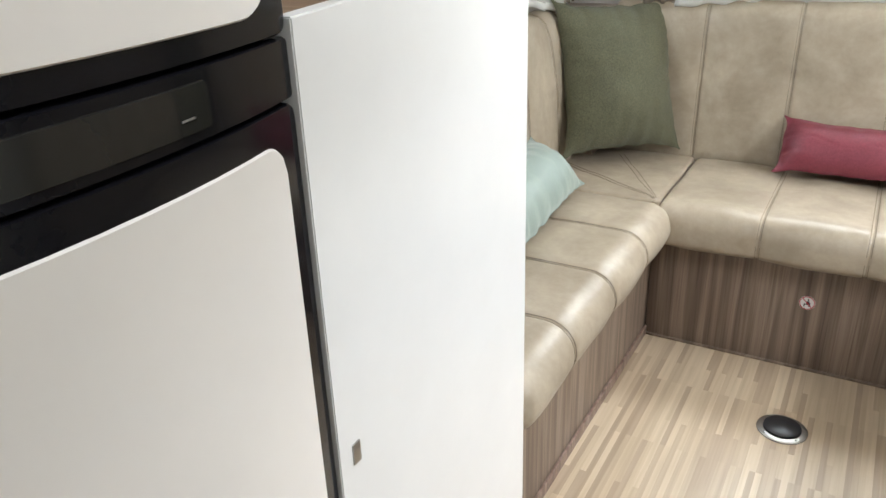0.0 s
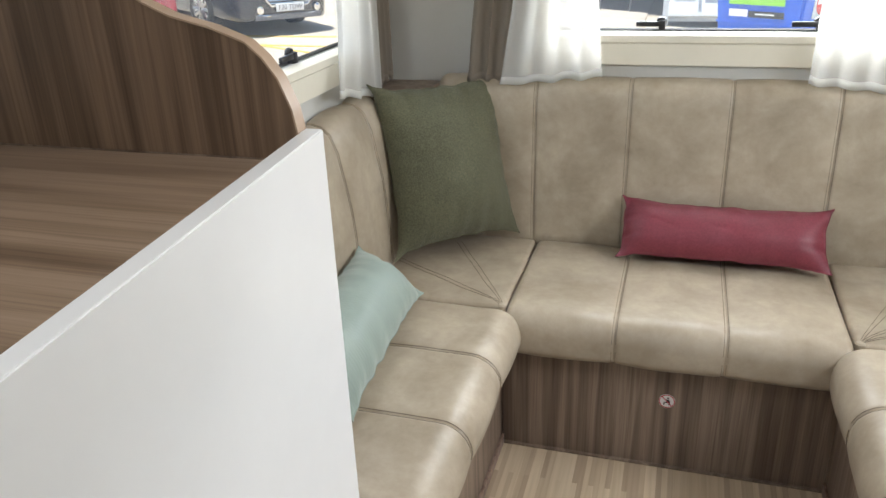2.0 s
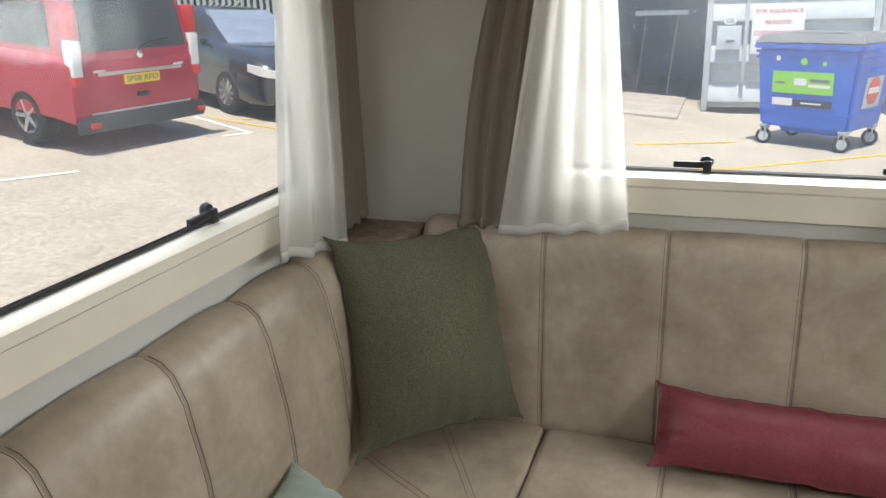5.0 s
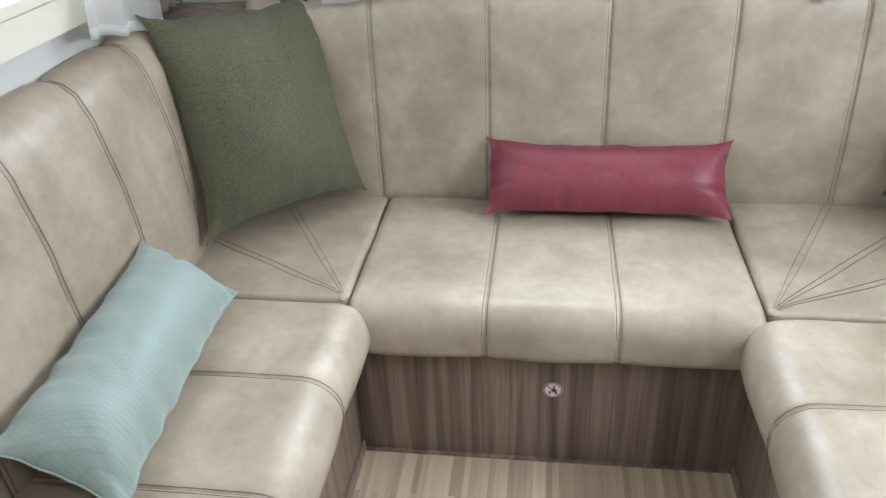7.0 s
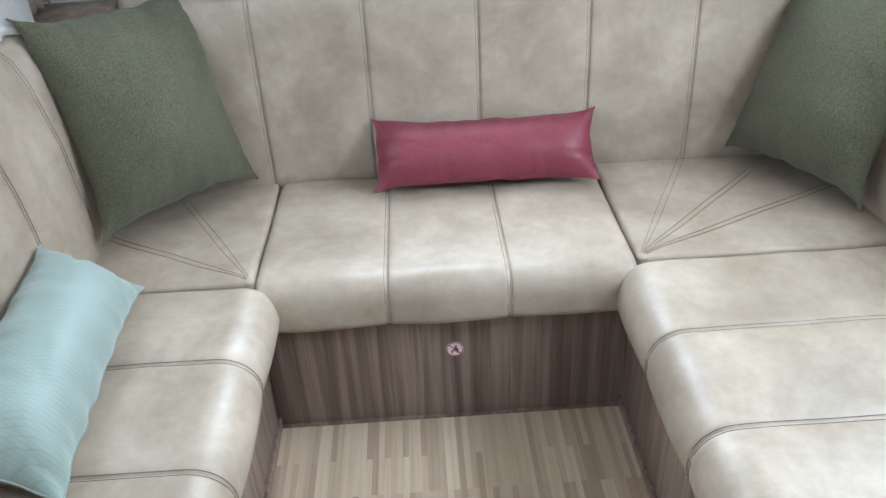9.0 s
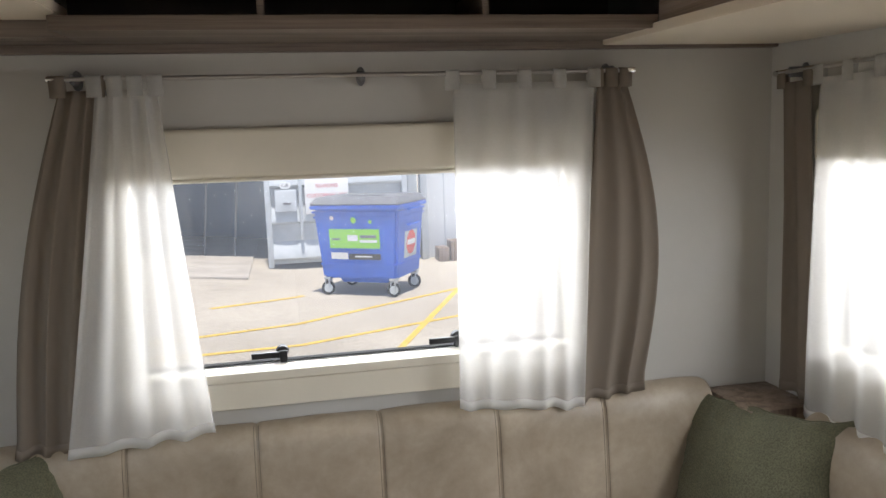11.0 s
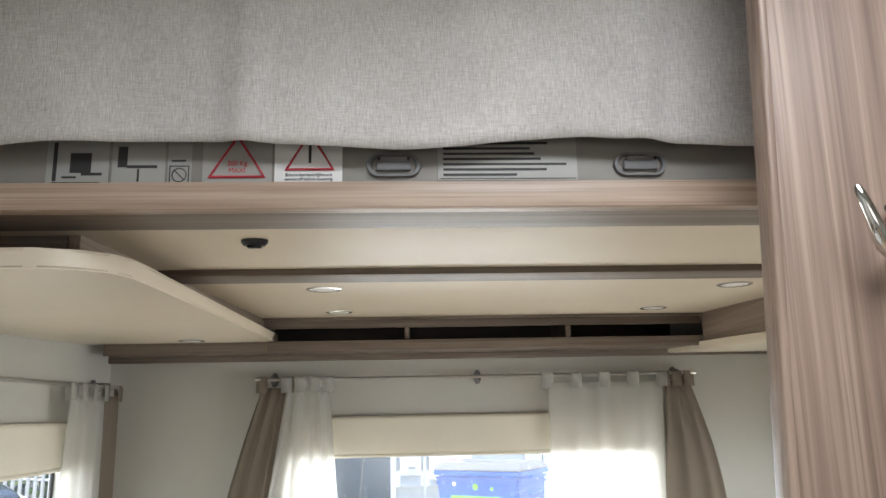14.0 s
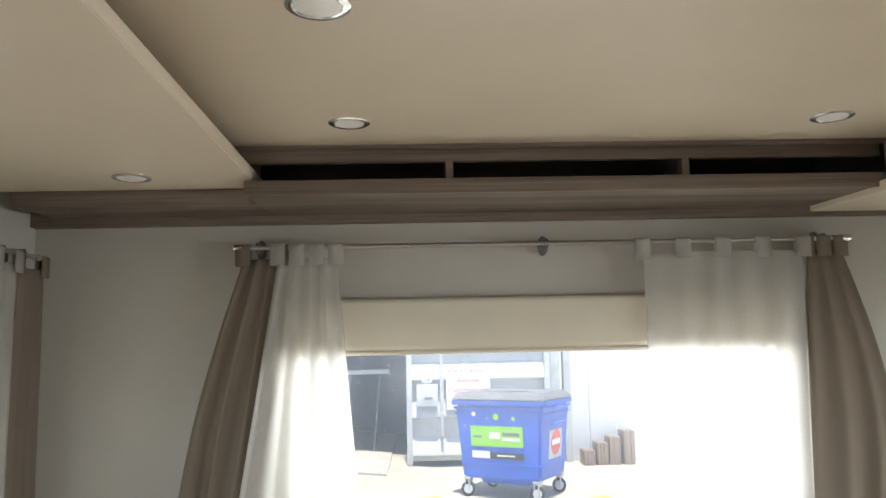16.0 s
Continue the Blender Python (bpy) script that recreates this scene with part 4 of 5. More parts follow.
valance = thing("bed_curtain", (0, 1.33, 2.3), "grey linen curtain hanging over the bed front", "curtain")
bm = bmesh.new()
cols, rows = 150, 22
grid = []
for r in range(rows + 1):
    v = r / rows
    line = []
    for c in range(cols + 1):
        u = c / cols
        x = -0.80 + 1.62 * u
        low = 2.027 + 0.004 * math.sin(x * 13) + 0.004 * noise.noise(Vector((x * 7, 0, 0))) + 0.004 * (abs((x % 0.36) / 0.36 - 0.5))
        z = 2.296 + (low - 2.296) * v
        y = 1.335 + 0.016 * noise.noise(Vector((x * 5.0, z * 1.0, 0.3))) + 0.004 * noise.noise(Vector((x * 14, z * 3, 2.0))) + 0.010 * v
        for fx in (-0.262, 0.165):
            y -= 0.011 * math.exp(-((x - fx) / 0.02) ** 2)
        line.append(bm.verts.new((x, y, z)))
    grid.append(line)
for r in range(rows):
    for c in range(cols):
        bm.faces.new((grid[r][c], grid[r][c + 1], grid[r + 1][c + 1], grid[r + 1][c]))
cloth = part("cloth", bm, M_LINEN, valance)
cloth.modifiers.new("thickness", "SOLIDIFY").thickness = 0.0015

LY = 1.3714


def label_plate(name, x0, x1, z0, z1, label, material=M_CLEARLABEL):
    top = thing(name, ((x0 + x1) / 2, LY, z0), label, "label")
    part("backing", boxes([(x0, x1, LY - 0.0008, LY + 0.0003, z0, z1)], 0), material, top, smooth=False)
    return top


def strokes(top, bars, material=M_INK, name="print"):
    part(name, boxes([(a, b, LY - 0.0014, LY - 0.0008, c, d) for a, b, c, d in bars], 0), material, top, smooth=False)


def triangle_sign(top, cx, z0, w, h):
    bm = bmesh.new()
    add_tube(bm, [(cx - w / 2, LY - 0.001, z0), (cx + w / 2, LY - 0.001, z0), (cx, LY - 0.001, z0 + h)], 0.0029, 4, True)
    part("warning_triangle", bm, M_REDINK, top, "red warning triangle")


lab = label_plate("instruction_label", -0.477, -0.412, 1.9925, 2.045, "pale label with a drawing of the folding bed")
strokes(lab, [(-0.470, -0.466, 1.997, 2.04), (-0.47, -0.42, 1.9945, 1.9955), (-0.452, -0.43, 2.006, 2.028), (-0.44, -0.418, 2.003, 2.006), (-0.46, -0.445, 2.0, 2.002)])
lab = label_plate("instruction_label", -0.408, -0.352, 1.9925, 2.045, "pale label with a drawing of the bed ladder")
strokes(lab, [(-0.402, -0.392, 2.012, 2.035), (-0.392, -0.36, 2.011, 2.014), (-0.381, -0.379, 1.996, 2.010)])
lab = label_plate("instruction_label", -0.349, -0.324, 1.9925, 2.045, "small pale label with two pictograms")
strokes(lab, [(-0.347, -0.326, 2.0125, 2.0135), (-0.345, -0.33, 2.018, 2.02), (-0.347, -0.346, 1.994, 2.013), (-0.327, -0.326, 1.994, 2.013)])
bm = bmesh.new()
add_tube(bm, [(-0.3365 + 0.0075 * math.cos(k * math.pi / 10), LY - 0.001, 2.003 + 0.0075 * math.sin(k * math.pi / 10)) for k in range(20)], 0.0007, 4, True)
add_tube(bm, [(-0.342, LY - 0.001, 2.0085), (-0.331, LY - 0.001, 1.9975)], 0.0007, 4)
part("crossed_circle", bm, M_INK, lab)
lab = label_plate("warning_label", -0.312, -0.238, 1.9925, 2.055, "grey label with a red weight limit triangle")
triangle_sign(lab, -0.275, 2.0005, 0.058, 0.046)
lettering("words", "MAXI", 0.0075, pose(-0.275, LY - 0.0014, 2.0075, 90), M_REDINK, lab, 0.0003)
lettering("words", "200 Kg", 0.0075, pose(-0.275, LY - 0.0014, 2.0155, 90), M_REDINK, lab, 0.0003)
lab = label_plate("warning_label", -0.235, -0.162, 1.9925, 2.055, "white label with a red warning triangle", M_PAPER)
triangle_sign(lab, -0.197, 2.0085, 0.05, 0.042)
strokes(lab, [(-0.1985, -0.1955, 2.016, 2.036)])
lettering("words", "Ensure bed base lights are", 0.0048, pose(-0.198, LY - 0.0014, 2.0025, 90), M_INK, lab, 0.0003)
lettering("words", "turned off before lowering", 0.0048, pose(-0.198, LY - 0.0014, 1.9975, 90), M_INK, lab, 0.0003)
lab = label_plate("notice_label", -0.058, 0.096, 1.9955, 2.052, "pale notice with close lines of small print")
strokes(lab, [(-0.056, 0.094, z, z + 0.0008) for z in (1.997, 2.0475)] + [(-0.056 + 0.004, -0.056 + w, z, z + 0.0026) for w, z in ((0.085, 2.0005), (0.118, 2.0065), (0.14, 2.0125), (0.112, 2.0185), (0.105, 2.0245), (0.10, 2.0305), (0.12, 2.0365))])

# ---- overhead lockers and open shelf ----
left_lock = thing("left_locker", (-0.75, 2.1, 1.93), "overhead locker with a cream base and rounded corner", "locker")
base_l = [(XL + 0.001, 2.80), (-0.468, 2.80), (-0.417, 1.52)] + [(-0.502 + 0.085 * math.cos(radians(a)), 1.475 + 0.085 * math.sin(radians(a))) for a in range(0, -91, -10)] + [(XL + 0.001, 1.385)]
part("base", rise(prism(base_l, "z", 1.927, 1.950, 0.003)), M_LOCKER, left_lock, "cream base board")
part("front", rise(boxes([(-0.505, -0.49, 1.50, 2.78, 1.951, 2.25)], 0.002)), M_WOODY, left_lock, "dark wood locker front")
part("end", rise(boxes([(XL + 0.001, -0.506, 1.50, 1.515, 1.951, 2.25)], 0.002)), M_TRIMX, left_lock)
right_lock = thing("right_locker", (0.98, 2.2, 1.91), "overhead locker with a cream base and wood front", "locker")
part("base", rise(prism([(0.722, 2.955), (XR - 0.001, 2.955), (XR - 0.001, 1.30), (0.722, 1.30)], "z", 1.884, 1.905, 0.002)), M_LOCKER, right_lock, "cream base board")
part("front", rise(boxes([(0.735, 0.81, 1.30, 2.688, 1.9055, 2.25)], 0.002)), M_WOODY, right_lock, "wood-grain locker front")

shelf = thing("rear_shelf", (0.1, 2.85, 1.93), "dark wood open shelf above the rear window", "shelf")
part("base", rise(boxes([(-0.478, XR - 0.02, 2.70, 2.97, 1.896, 1.910), (-0.955, -0.478, 2.815, 2.97, 1.896, 1.910)], 0.0015)), M_TRIMX, shelf)
part("side_board", rise(boxes([(-0.96, -0.478, 2.802, 2.814, 1.894, 1.96)], 0.0015)), M_TRIMX, shelf)
part("lip", rise(boxes([(-0.478, 0.735, 2.69, 2.70, 1.894, 1.922)], 0.0015)), M_TRIMX, shelf)
part("rear_rail", boxes([(XL + 0.001, XR - 0.001, 2.972, 2.9985, 1.911, 1.956)], 0.0015), M_TRIMX, shelf, "dark wood rail along the wall")
part("back", rise(boxes([(-0.50, 0.73, 2.94, 2.95, 1.911, 2.02)], 0)), M_SHELFSHADE, shelf)
part("header", rise(boxes([(-0.505, 0.735, 2.701, 2.72, 1.957, 2.2)], 0.001)), M_TRIMX, shelf)
for dx in (-0.095, 0.357):
    part("divider", rise(boxes([(dx - 0.007, dx + 0.007, 2.703, 2.94, 1.911, 1.98)], 0.001)), M_TRIMX, shelf)

# round lamps and the switch
def round_lamp(x, y, z):
    top = thing("ceiling_lamp", (x, y, z), "small round flush lamp with a chrome rim", "ceiling lamp", "round ceiling lamps")
    part("rim", lathe([(0.025, 0.0), (0.0345, 0.0), (0.0345, -0.0014), (0.032, -0.0026), (0.0265, -0.0026), (0.025, -0.001)], pose(x, y, z), 32), M_CHROME, top, "chrome rim")
    part("diffuser", lathe([(0.0, 0.0), (0.0252, 0.0), (0.0252, -0.0018), (0.02, -0.0026), (0.0, -0.0028)], pose(x, y, z), 32), M_DIFFUSER, top, "white plastic diffuser")
    return top


lamp = round_lamp(-0.255, 2.05, 1.9867)
for x, y in ((-0.267, 2.52), (0.557, 2.045), (0.543, 2.515)):
    copy_thing(lamp, pose(x, y, 1.985 + 0.034 * (y - 2.0)))
copy_thing(lamp, pose(-0.675, 2.665, 1.9488))
sw = thing("rocker_switch", (-0.288, 1.54, 1.966), "oval black rocker switch in the ceiling panel", "switch")
part("bezel", lathe([(0.0, 0.004), (0.017, 0.004), (0.0175, 0.0), (0.014, -0.004), (0.0, -0.004)], pose(-0.288, 1.54, 1.9655) @ Matrix.Diagonal((1, 0.72, 1, 1)), 32), M_BLACK, sw)
part("rocker", boxes([(-0.297, -0.279, 1.535, 1.545, 1.9585, 1.963)], 0.002), M_GLOSSBLACK, sw)

# ---- curtains and rods ----
def rod(a, b, brackets, label, fold_axis):
    top = thing("curtain_rod", a, label, "curtain rod", "curtain rods")
    part("bar", tube([a, b], 0.005, 10), M_STEEL, top)
    d = (Vector(b) - Vector(a)).normalized()
    for p in (Vector(a), Vector(b)):
        part("finial", lathe([(0.0, -0.012), (0.007, -0.010), (0.0085, 0.0), (0.007, 0.010), (0.0, 0.012)], Matrix.Translation(p) @ d.to_track_quat("Z", "Y").to_matrix().to_4x4(), 14), M_CHROME, top)
    out = Vector(fold_axis)
    for k in brackets:
        p = Vector(a).lerp(Vector(b), k)
        bm = lathe([(0.0, 0.0), (0.015, 0.0), (0.015, 0.008), (0.009, 0.012), (0.0085, 0.05), (0.0, 0.056)], Matrix.Translation(p + out * 0.052) @ (-out).to_track_quat("Z", "Y").to_matrix().to_4x4() @ Matrix.Diagonal((0.75, 1.5, 1, 1)), 14)
        part("bracket", bm, M_BUMPER, top, "oval metal wall bracket")
    return top


rod((-0.545, 2.94, 1.853), (0.79, 2.94, 1.853), (0.03, 0.5, 0.965), "thin metal curtain rod over the rear window", (0, 1, 0))
rod((-0.955, 1.45, 1.835), (-0.955, 2.90, 1.835), (0.03, 0.5, 0.97), "thin metal curtain rod over the side window", (-1, 0, 0))
rod((1.172, 1.45, 1.835), (1.172, 2.90, 1.835), (0.03, 0.5, 0.97), "thin metal curtain rod over the side window", (1, 0, 0))


def tabs(parent, a, b, count, material, z_rod):
    a, b = Vector(a), Vector(b)
    d = (b - a).normalized()
    side = Vector((d.y, -d.x, 0))
    for k in range(count):
        p = a.lerp(b, k / max(1, count - 1))
        bm = bmesh.new()
        arc = [(-0.007, -0.04), (-0.0075, -0.015)] + [(0.0075 * math.cos(radians(q)), 0.0075 * math.sin(radians(q))) for q in range(180, -1, -30)] + [(0.0075, -0.015), (0.007, -0.04)]
        rows = [[bm.verts.new(Vector((p.x, p.y, z_rod)) + d * w + side * u + Vector((0, 0, v))) for u, v in arc] for w in (-0.016, 0.016)]
        for q in range(len(arc) - 1):
            bm.faces.new((rows[0][q], rows[0][q + 1], rows[1][q + 1], rows[1][q]))
        ob = part("tab", bm, material, parent)
        ob.modifiers.new("thickness", "SOLIDIFY").thickness = 0.001


def curtain(name, label, material, ta, tb, la, lb, folds, deep, seed, tab_count, tab_material=None, flare=1.0, rod_z=1.853, belly=0.0):
    top = thing(name, ta, label, "curtain")
    drape(top, "cloth", material, ta, tb, la, lb, folds, deep, seed, flare=flare, belly=belly, hem_material=M_HEM if material is M_SHEER else None)
    tabs(top, ta, tb, tab_count, tab_material or material, rod_z)
    return top


RZ = 1.828
curtain("voile_curtain", "white sheer voile curtain gathered beside the rear window", M_SHEER, (-0.46, 2.935, RZ), (-0.335, 2.935, RZ), (-0.585, 2.915, 1.01), (-0.262, 2.90, 1.045), 4, 0.013, 1.0, 4)
curtain("voile_curtain", "white sheer voile curtain with tab tops at the rear window", M_SHEER, (0.334, 2.937, RZ), (0.69, 2.937, RZ), (0.320, 2.912, 1.035), (0.645, 2.912, 1.005), 5, 0.009, 2.0, 5)
curtain("drape_curtain", "taupe cotton curtain gathered at the rear window", M_TAUPE, (-0.535, 2.94, RZ), (-0.455, 2.94, RZ), (-0.70, 2.93, 1.02), (-0.54, 2.94, 1.02), 3, 0.014, 3.0, 2, belly=-0.03)
curtain("drape_curtain", "taupe cotton curtain hanging at the rear window", M_TAUPE, (0.70, 2.942, RZ), (0.775, 2.942, RZ), (0.64, 2.935, 1.012), (0.82, 2.93, 1.03), 3, 0.014, 4.0, 3, belly=0.065)
curtain("voile_curtain", "white sheer voile curtain at the side window", M_SHEER, (-0.955, 2.60, RZ - 0.018), (-0.955, 2.82, RZ - 0.018), (-0.948, 2.475, 1.055), (-0.93, 2.76, 0.995), 3, 0.014, 5.0, 4, rod_z=1.835)
# Widened into the corner so its brown darkens the shaded wall.
curtain("drape_curtain", "taupe cotton curtain at the side window", M_TAUPE, (-0.957, 2.83, RZ - 0.018), (-0.957, 2.93, RZ - 0.018), (-0.965, 2.80, 1.02), (-0.97, 2.975, 1.02), 4, 0.010, 6.0, 2, rod_z=1.835)
curtain("voile_curtain", "white sheer voile curtain at the side window", M_SHEER, (-0.955, 1.56, RZ - 0.018), (-0.955, 1.68, RZ - 0.018), (-0.955, 1.46, 1.05), (-0.955, 1.725, 1.05), 4, 0.012, 7.0, 3, rod_z=1.835)
curtain("drape_curtain", "taupe cotton curtain at the side window", M_TAUPE, (-0.957, 1.46, RZ - 0.018), (-0.957, 1.55, RZ - 0.018), (-0.96, 1.33, 1.02), (-0.96, 1.55, 1.02), 3, 0.012, 8.0, 2, rod_z=1.835)
curtain("voile_curtain", "white sheer voile curtain at the side window", M_SHEER, (1.172, 2.74, RZ - 0.018), (1.172, 2.45, RZ - 0.018), (1.165, 2.76, 0.985), (1.16, 2.40, 0.99), 4, 0.013, 9.0, 4, rod_z=1.835)
curtain("drape_curtain", "taupe cotton curtain at the side window", M_TAUPE, (1.175, 2.88, RZ - 0.018), (1.175, 2.78, RZ - 0.018), (1.18, 2.87, 1.02), (1.18, 2.74, 1.02), 2, 0.010, 10.0, 2, rod_z=1.835)

# ---- outside ----


def ground_at(x):
    """The yard rises beside the vehicle, then levels out; the slope is chosen to fit the camera's view."""
    return GROUND + 0.09 * min(14.0, max(0.0, -x))


bm = bmesh.new()
cols = [(-400, -14, 0, 400)[k] for k in range(4)]
near, far = [[bm.verts.new((x, y, ground_at(x))) for x in cols] for y in (-400, 400)]
for k in range(3):
    bm.faces.new((near[k], near[k + 1], far[k + 1], far[k]))
ground = part("ground", bm, M_ASPHALT, None, smooth=False)
tagged(ground, "gravelly worn asphalt of a vehicle yard", "ground", kind="structure")


def painted_line(name, a, b, w, material, label):
    if a[0] < 0 < b[0]:
        k = -a[0] / (b[0] - a[0])
        mid = (0.0, a[1] + (b[1] - a[1]) * k)
        painted_line(name, a, mid, w, material, label)
        return painted_line(name, mid, b, w, material, label)
    a, b = Vector((*a, 0)), Vector((*b, 0))
    d = (b - a).normalized()
    s = Vector((-d.y, d.x, 0)) * w / 2
    bm = bmesh.new()
    v = [bm.verts.new(p + Vector((0, 0, ground_at(p.x) + z))) for z in (0.003, 0.007) for p in (a + s, b + s, b - s, a - s)]
    for f in ((0, 1, 2, 3), (4, 5, 6, 7), (0, 1, 5, 4), (1, 2, 6, 5), (2, 3, 7, 6), (3, 0, 4, 7)):
        bm.faces.new([v[k] for k in f])
    ob = part(name, bm, material, None, smooth=False)
    return tagged(ob, label, "road marking", "yard markings")


for a, b in (((-1.7, 9.5), (2.4, 12.2)), ((-1.7, 8.82), (2.2, 10.46)), ((0.8, 8.5), (2.4, 12.2)), ((-1.13, 11.49), (0.1, 12.48))):
    painted_line("road_line", a, b, 0.08, M_YELLOW, "worn yellow painted line on the asphalt")
for a, b in (((-6.63, 9.87), (-4.3, 9.55)), ((-6.22, 10.0), (-4.6, 10.98)), ((-5.4, 9.72), (-4.5, 10.15))):
    painted_line("road_line", a, b, 0.07, M_YELLOW, "worn yellow painted line on the asphalt")
for a, b in (((-6.79, 9.77), (-5.59, 9.28)), ((-5.62, 9.28), (-5.78, 8.95)), ((-6.4, 6.0), (-5.95, 6.82))):
    painted_line("road_line", a, b, 0.06, M_WHITEPAINT, "worn white painted bay line")


def wheel(parent, m, r, w, spokes=5):
    tyre = part("wheel", lathe([(r * 0.62, -w / 2), (r * 0.9, -w / 2), (r, -w * 0.36), (r, w * 0.36), (r * 0.9, w / 2), (r * 0.62, w / 2), (r * 0.6, w * 0.3), (r * 0.6, -w * 0.3)], m, 36), M_TYRE, parent, "black tyre")
    part("rim", lathe([(0.0, -w * 0.2), (r * 0.6, -w * 0.2), (r * 0.63, w * 0.5), (r * 0.57, w * 0.46), (r * 0.55, 0.0), (0.0, 0.02)], m, 36), M_BUMPER, tyre, "dark inner rim")
    bm = bmesh.new()
    for k in range(spokes):
        a = 2 * math.pi * k / spokes
        add_tube(bm, [Vector((math.cos(a) * r * 0.08, math.sin(a) * r * 0.08, w * 0.38)), Vector((math.cos(a) * r * 0.6, math.sin(a) * r * 0.6, w * 0.46))], [r * 0.10, r * 0.065], 6)
    add_tube(bm, [Vector((0, 0, w * 0.2)), Vector((0, 0, w * 0.44))], r * 0.15, 12)
    bm.transform(m)
    part("spokes", bm, M_STEEL, tyre, "alloy spokes")


def loft(sections, m):
    """Rings of equal length joined one after another, capped at both ends."""
    bm = bmesh.new()
    rings = [[bm.verts.new(p) for p in s] for s in sections]
    n = len(rings[0])
    for a, b in zip(rings, rings[1:]):
        for k in range(n):
            bm.faces.new((a[k], a[(k + 1) % n], b[(k + 1) % n], b[k]))
    bm.faces.new(rings[0])
    bm.faces.new(rings[-1])
    bm.transform(m)
    return bm


def section(x, half, z0, z1, r=0.1, tumble=0.0):
    """A rounded upright cross-section of a car body at x."""
    pts = round_rect(-half, half, z0, z1, r * 0.5, r * 0.5, r, r, 4)
    return [(x, u * (1 - tumble * max(0, (v - z0) / max(0.01, z1 - z0))), v) for u, v in pts]


# red people carrier: x ahead from its rear bumper, y to its left
def people_carrier(m):
    van = thing("people_carrier", m.translation, "dark red people carrier seen from behind, parked in a bay", "car")
    part("body", loft([section(0.02, 0.86, 0.34, 0.98, 0.06), section(0.06, 0.93, 0.32, 1.06, 0.1), section(0.5, 0.95, 0.36, 1.10, 0.1), section(3.6, 0.95, 0.36, 1.08, 0.1), section(4.3, 0.92, 0.36, 0.95, 0.14), section(4.7, 0.78, 0.4, 0.72, 0.14)], m), M_VANRED, van, "dark red metal body")
    part("cabin", loft([section(0.045, 0.86, 1.0, 1.12, 0.04, 0.02), section(0.10, 0.90, 1.0, 1.30, 0.06, 0.05), section(0.22, 0.88, 1.0, 1.82, 0.12, 0.12), section(0.5, 0.89, 1.0, 1.88, 0.13, 0.12), section(2.6, 0.89, 1.0, 1.89, 0.13, 0.13), section(3.3, 0.88, 1.0, 1.7, 0.13, 0.13), section(4.0, 0.86, 1.0, 1.08, 0.05, 0.1)], m), M_VANRED, van, "dark red roof and pillars")
    bm = bmesh.new()
    v = [bm.verts.new(p) for p in ((0.072, -0.76, 1.13), (0.072, 0.76, 1.13), (0.188, 0.70, 1.70), (0.188, -0.70, 1.70), (0.11, -0.76, 1.13), (0.11, 0.76, 1.13), (0.22, 0.70, 1.70), (0.22, -0.70, 1.70))]
    for f in ((0, 1, 2, 3), (4, 5, 6, 7), (0, 1, 5, 4), (1, 2, 6, 5), (2, 3, 7, 6), (3, 0, 4, 7)):
        bm.faces.new([v[k] for k in f])
    bmesh.ops.translate(bm, verts=bm.verts[:], vec=(-0.025, 0, 0))
    bm.transform(m)
    part("rear_window", bm, M_DARKGLASS, van, "dark tinted tailgate glass")
    for s in (-1, 1):
        bm = prism([(0.45, 1.16), (1.45, 1.16), (1.42, 1.66), (0.52, 1.66)], "y", s * 0.80, s * 0.885, 0.01)
        bm.transform(m)
        part("side_window", bm, M_DARKGLASS, van, "dark tinted side glass")
        bm = prism([(1.55, 1.16), (2.6, 1.16), (2.55, 1.66), (1.55, 1.66)], "y", s * 0.80, s * 0.885, 0.01)
        bm.transform(m)
        part("side_window", bm, M_DARKGLASS, van, "dark tinted side glass")
        lampbm = boxes([(0.0, 0.16, min(s * 0.80, s * 0.925), max(s * 0.80, s * 0.925), 0.86, 1.28)], 0.03)
        lampbm.transform(m)
        tail = part("tail_lamp", lampbm, M_LENS, van, "tall pale tail lamp")
        lampbm = boxes([(-0.008, 0.165, min(s * 0.80, s * 0.93), max(s * 0.80, s * 0.93), 0.76, 0.88)], 0.02)
        lampbm.transform(m)
        part("brake_lens", lampbm, M_REDLENS, tail, "red lens")
        lampbm = boxes([(0.01, 0.17, min(s * 0.80, s * 0.915), max(s * 0.80, s * 0.915), 1.28, 1.62)], 0.03)
        lampbm.transform(m)
        part("upper_lens", lampbm, M_REDLENS, tail, "red lens")
        ref = boxes([(-0.125, -0.10, min(s * 0.74, s * 0.86), max(s * 0.74, s * 0.86), 0.30, 0.36)], 0.005)
        ref.transform(m)
        part("reflector", ref, M_REDLENS, van, "red reflector")
        for wx in (0.95, 3.9):
            wheel(van, m @ pose(wx, s * 0.84, 0.33, -90 * s), 0.33, 0.22)
    bump_bm = loft([[(x, y * k, z) for x, y, z in section(0, 0.95, 0.22, 0.42, 0.08)] for k, x in ((0.9, -0.12), (0.985, -0.09), (1.01, 0.1), (1.01, 0.42))], m)
    part("bumper", bump_bm, M_BUMPER, van, "grey plastic bumper")
    bm = boxes([(0.0, 0.05, -0.62, 0.62, 0.86, 0.905)], 0.01)
    bm.transform(m)
    part("tailgate_trim", bm, M_STEEL, van, "silver tailgate strip")
    bm = boxes([(0.008, 0.06, -0.74, 0.74, 0.425, 0.45)], 0.006)
    bm.transform(m)
    part("loading_edge", bm, M_PALEMETAL, van, "pale loading edge")
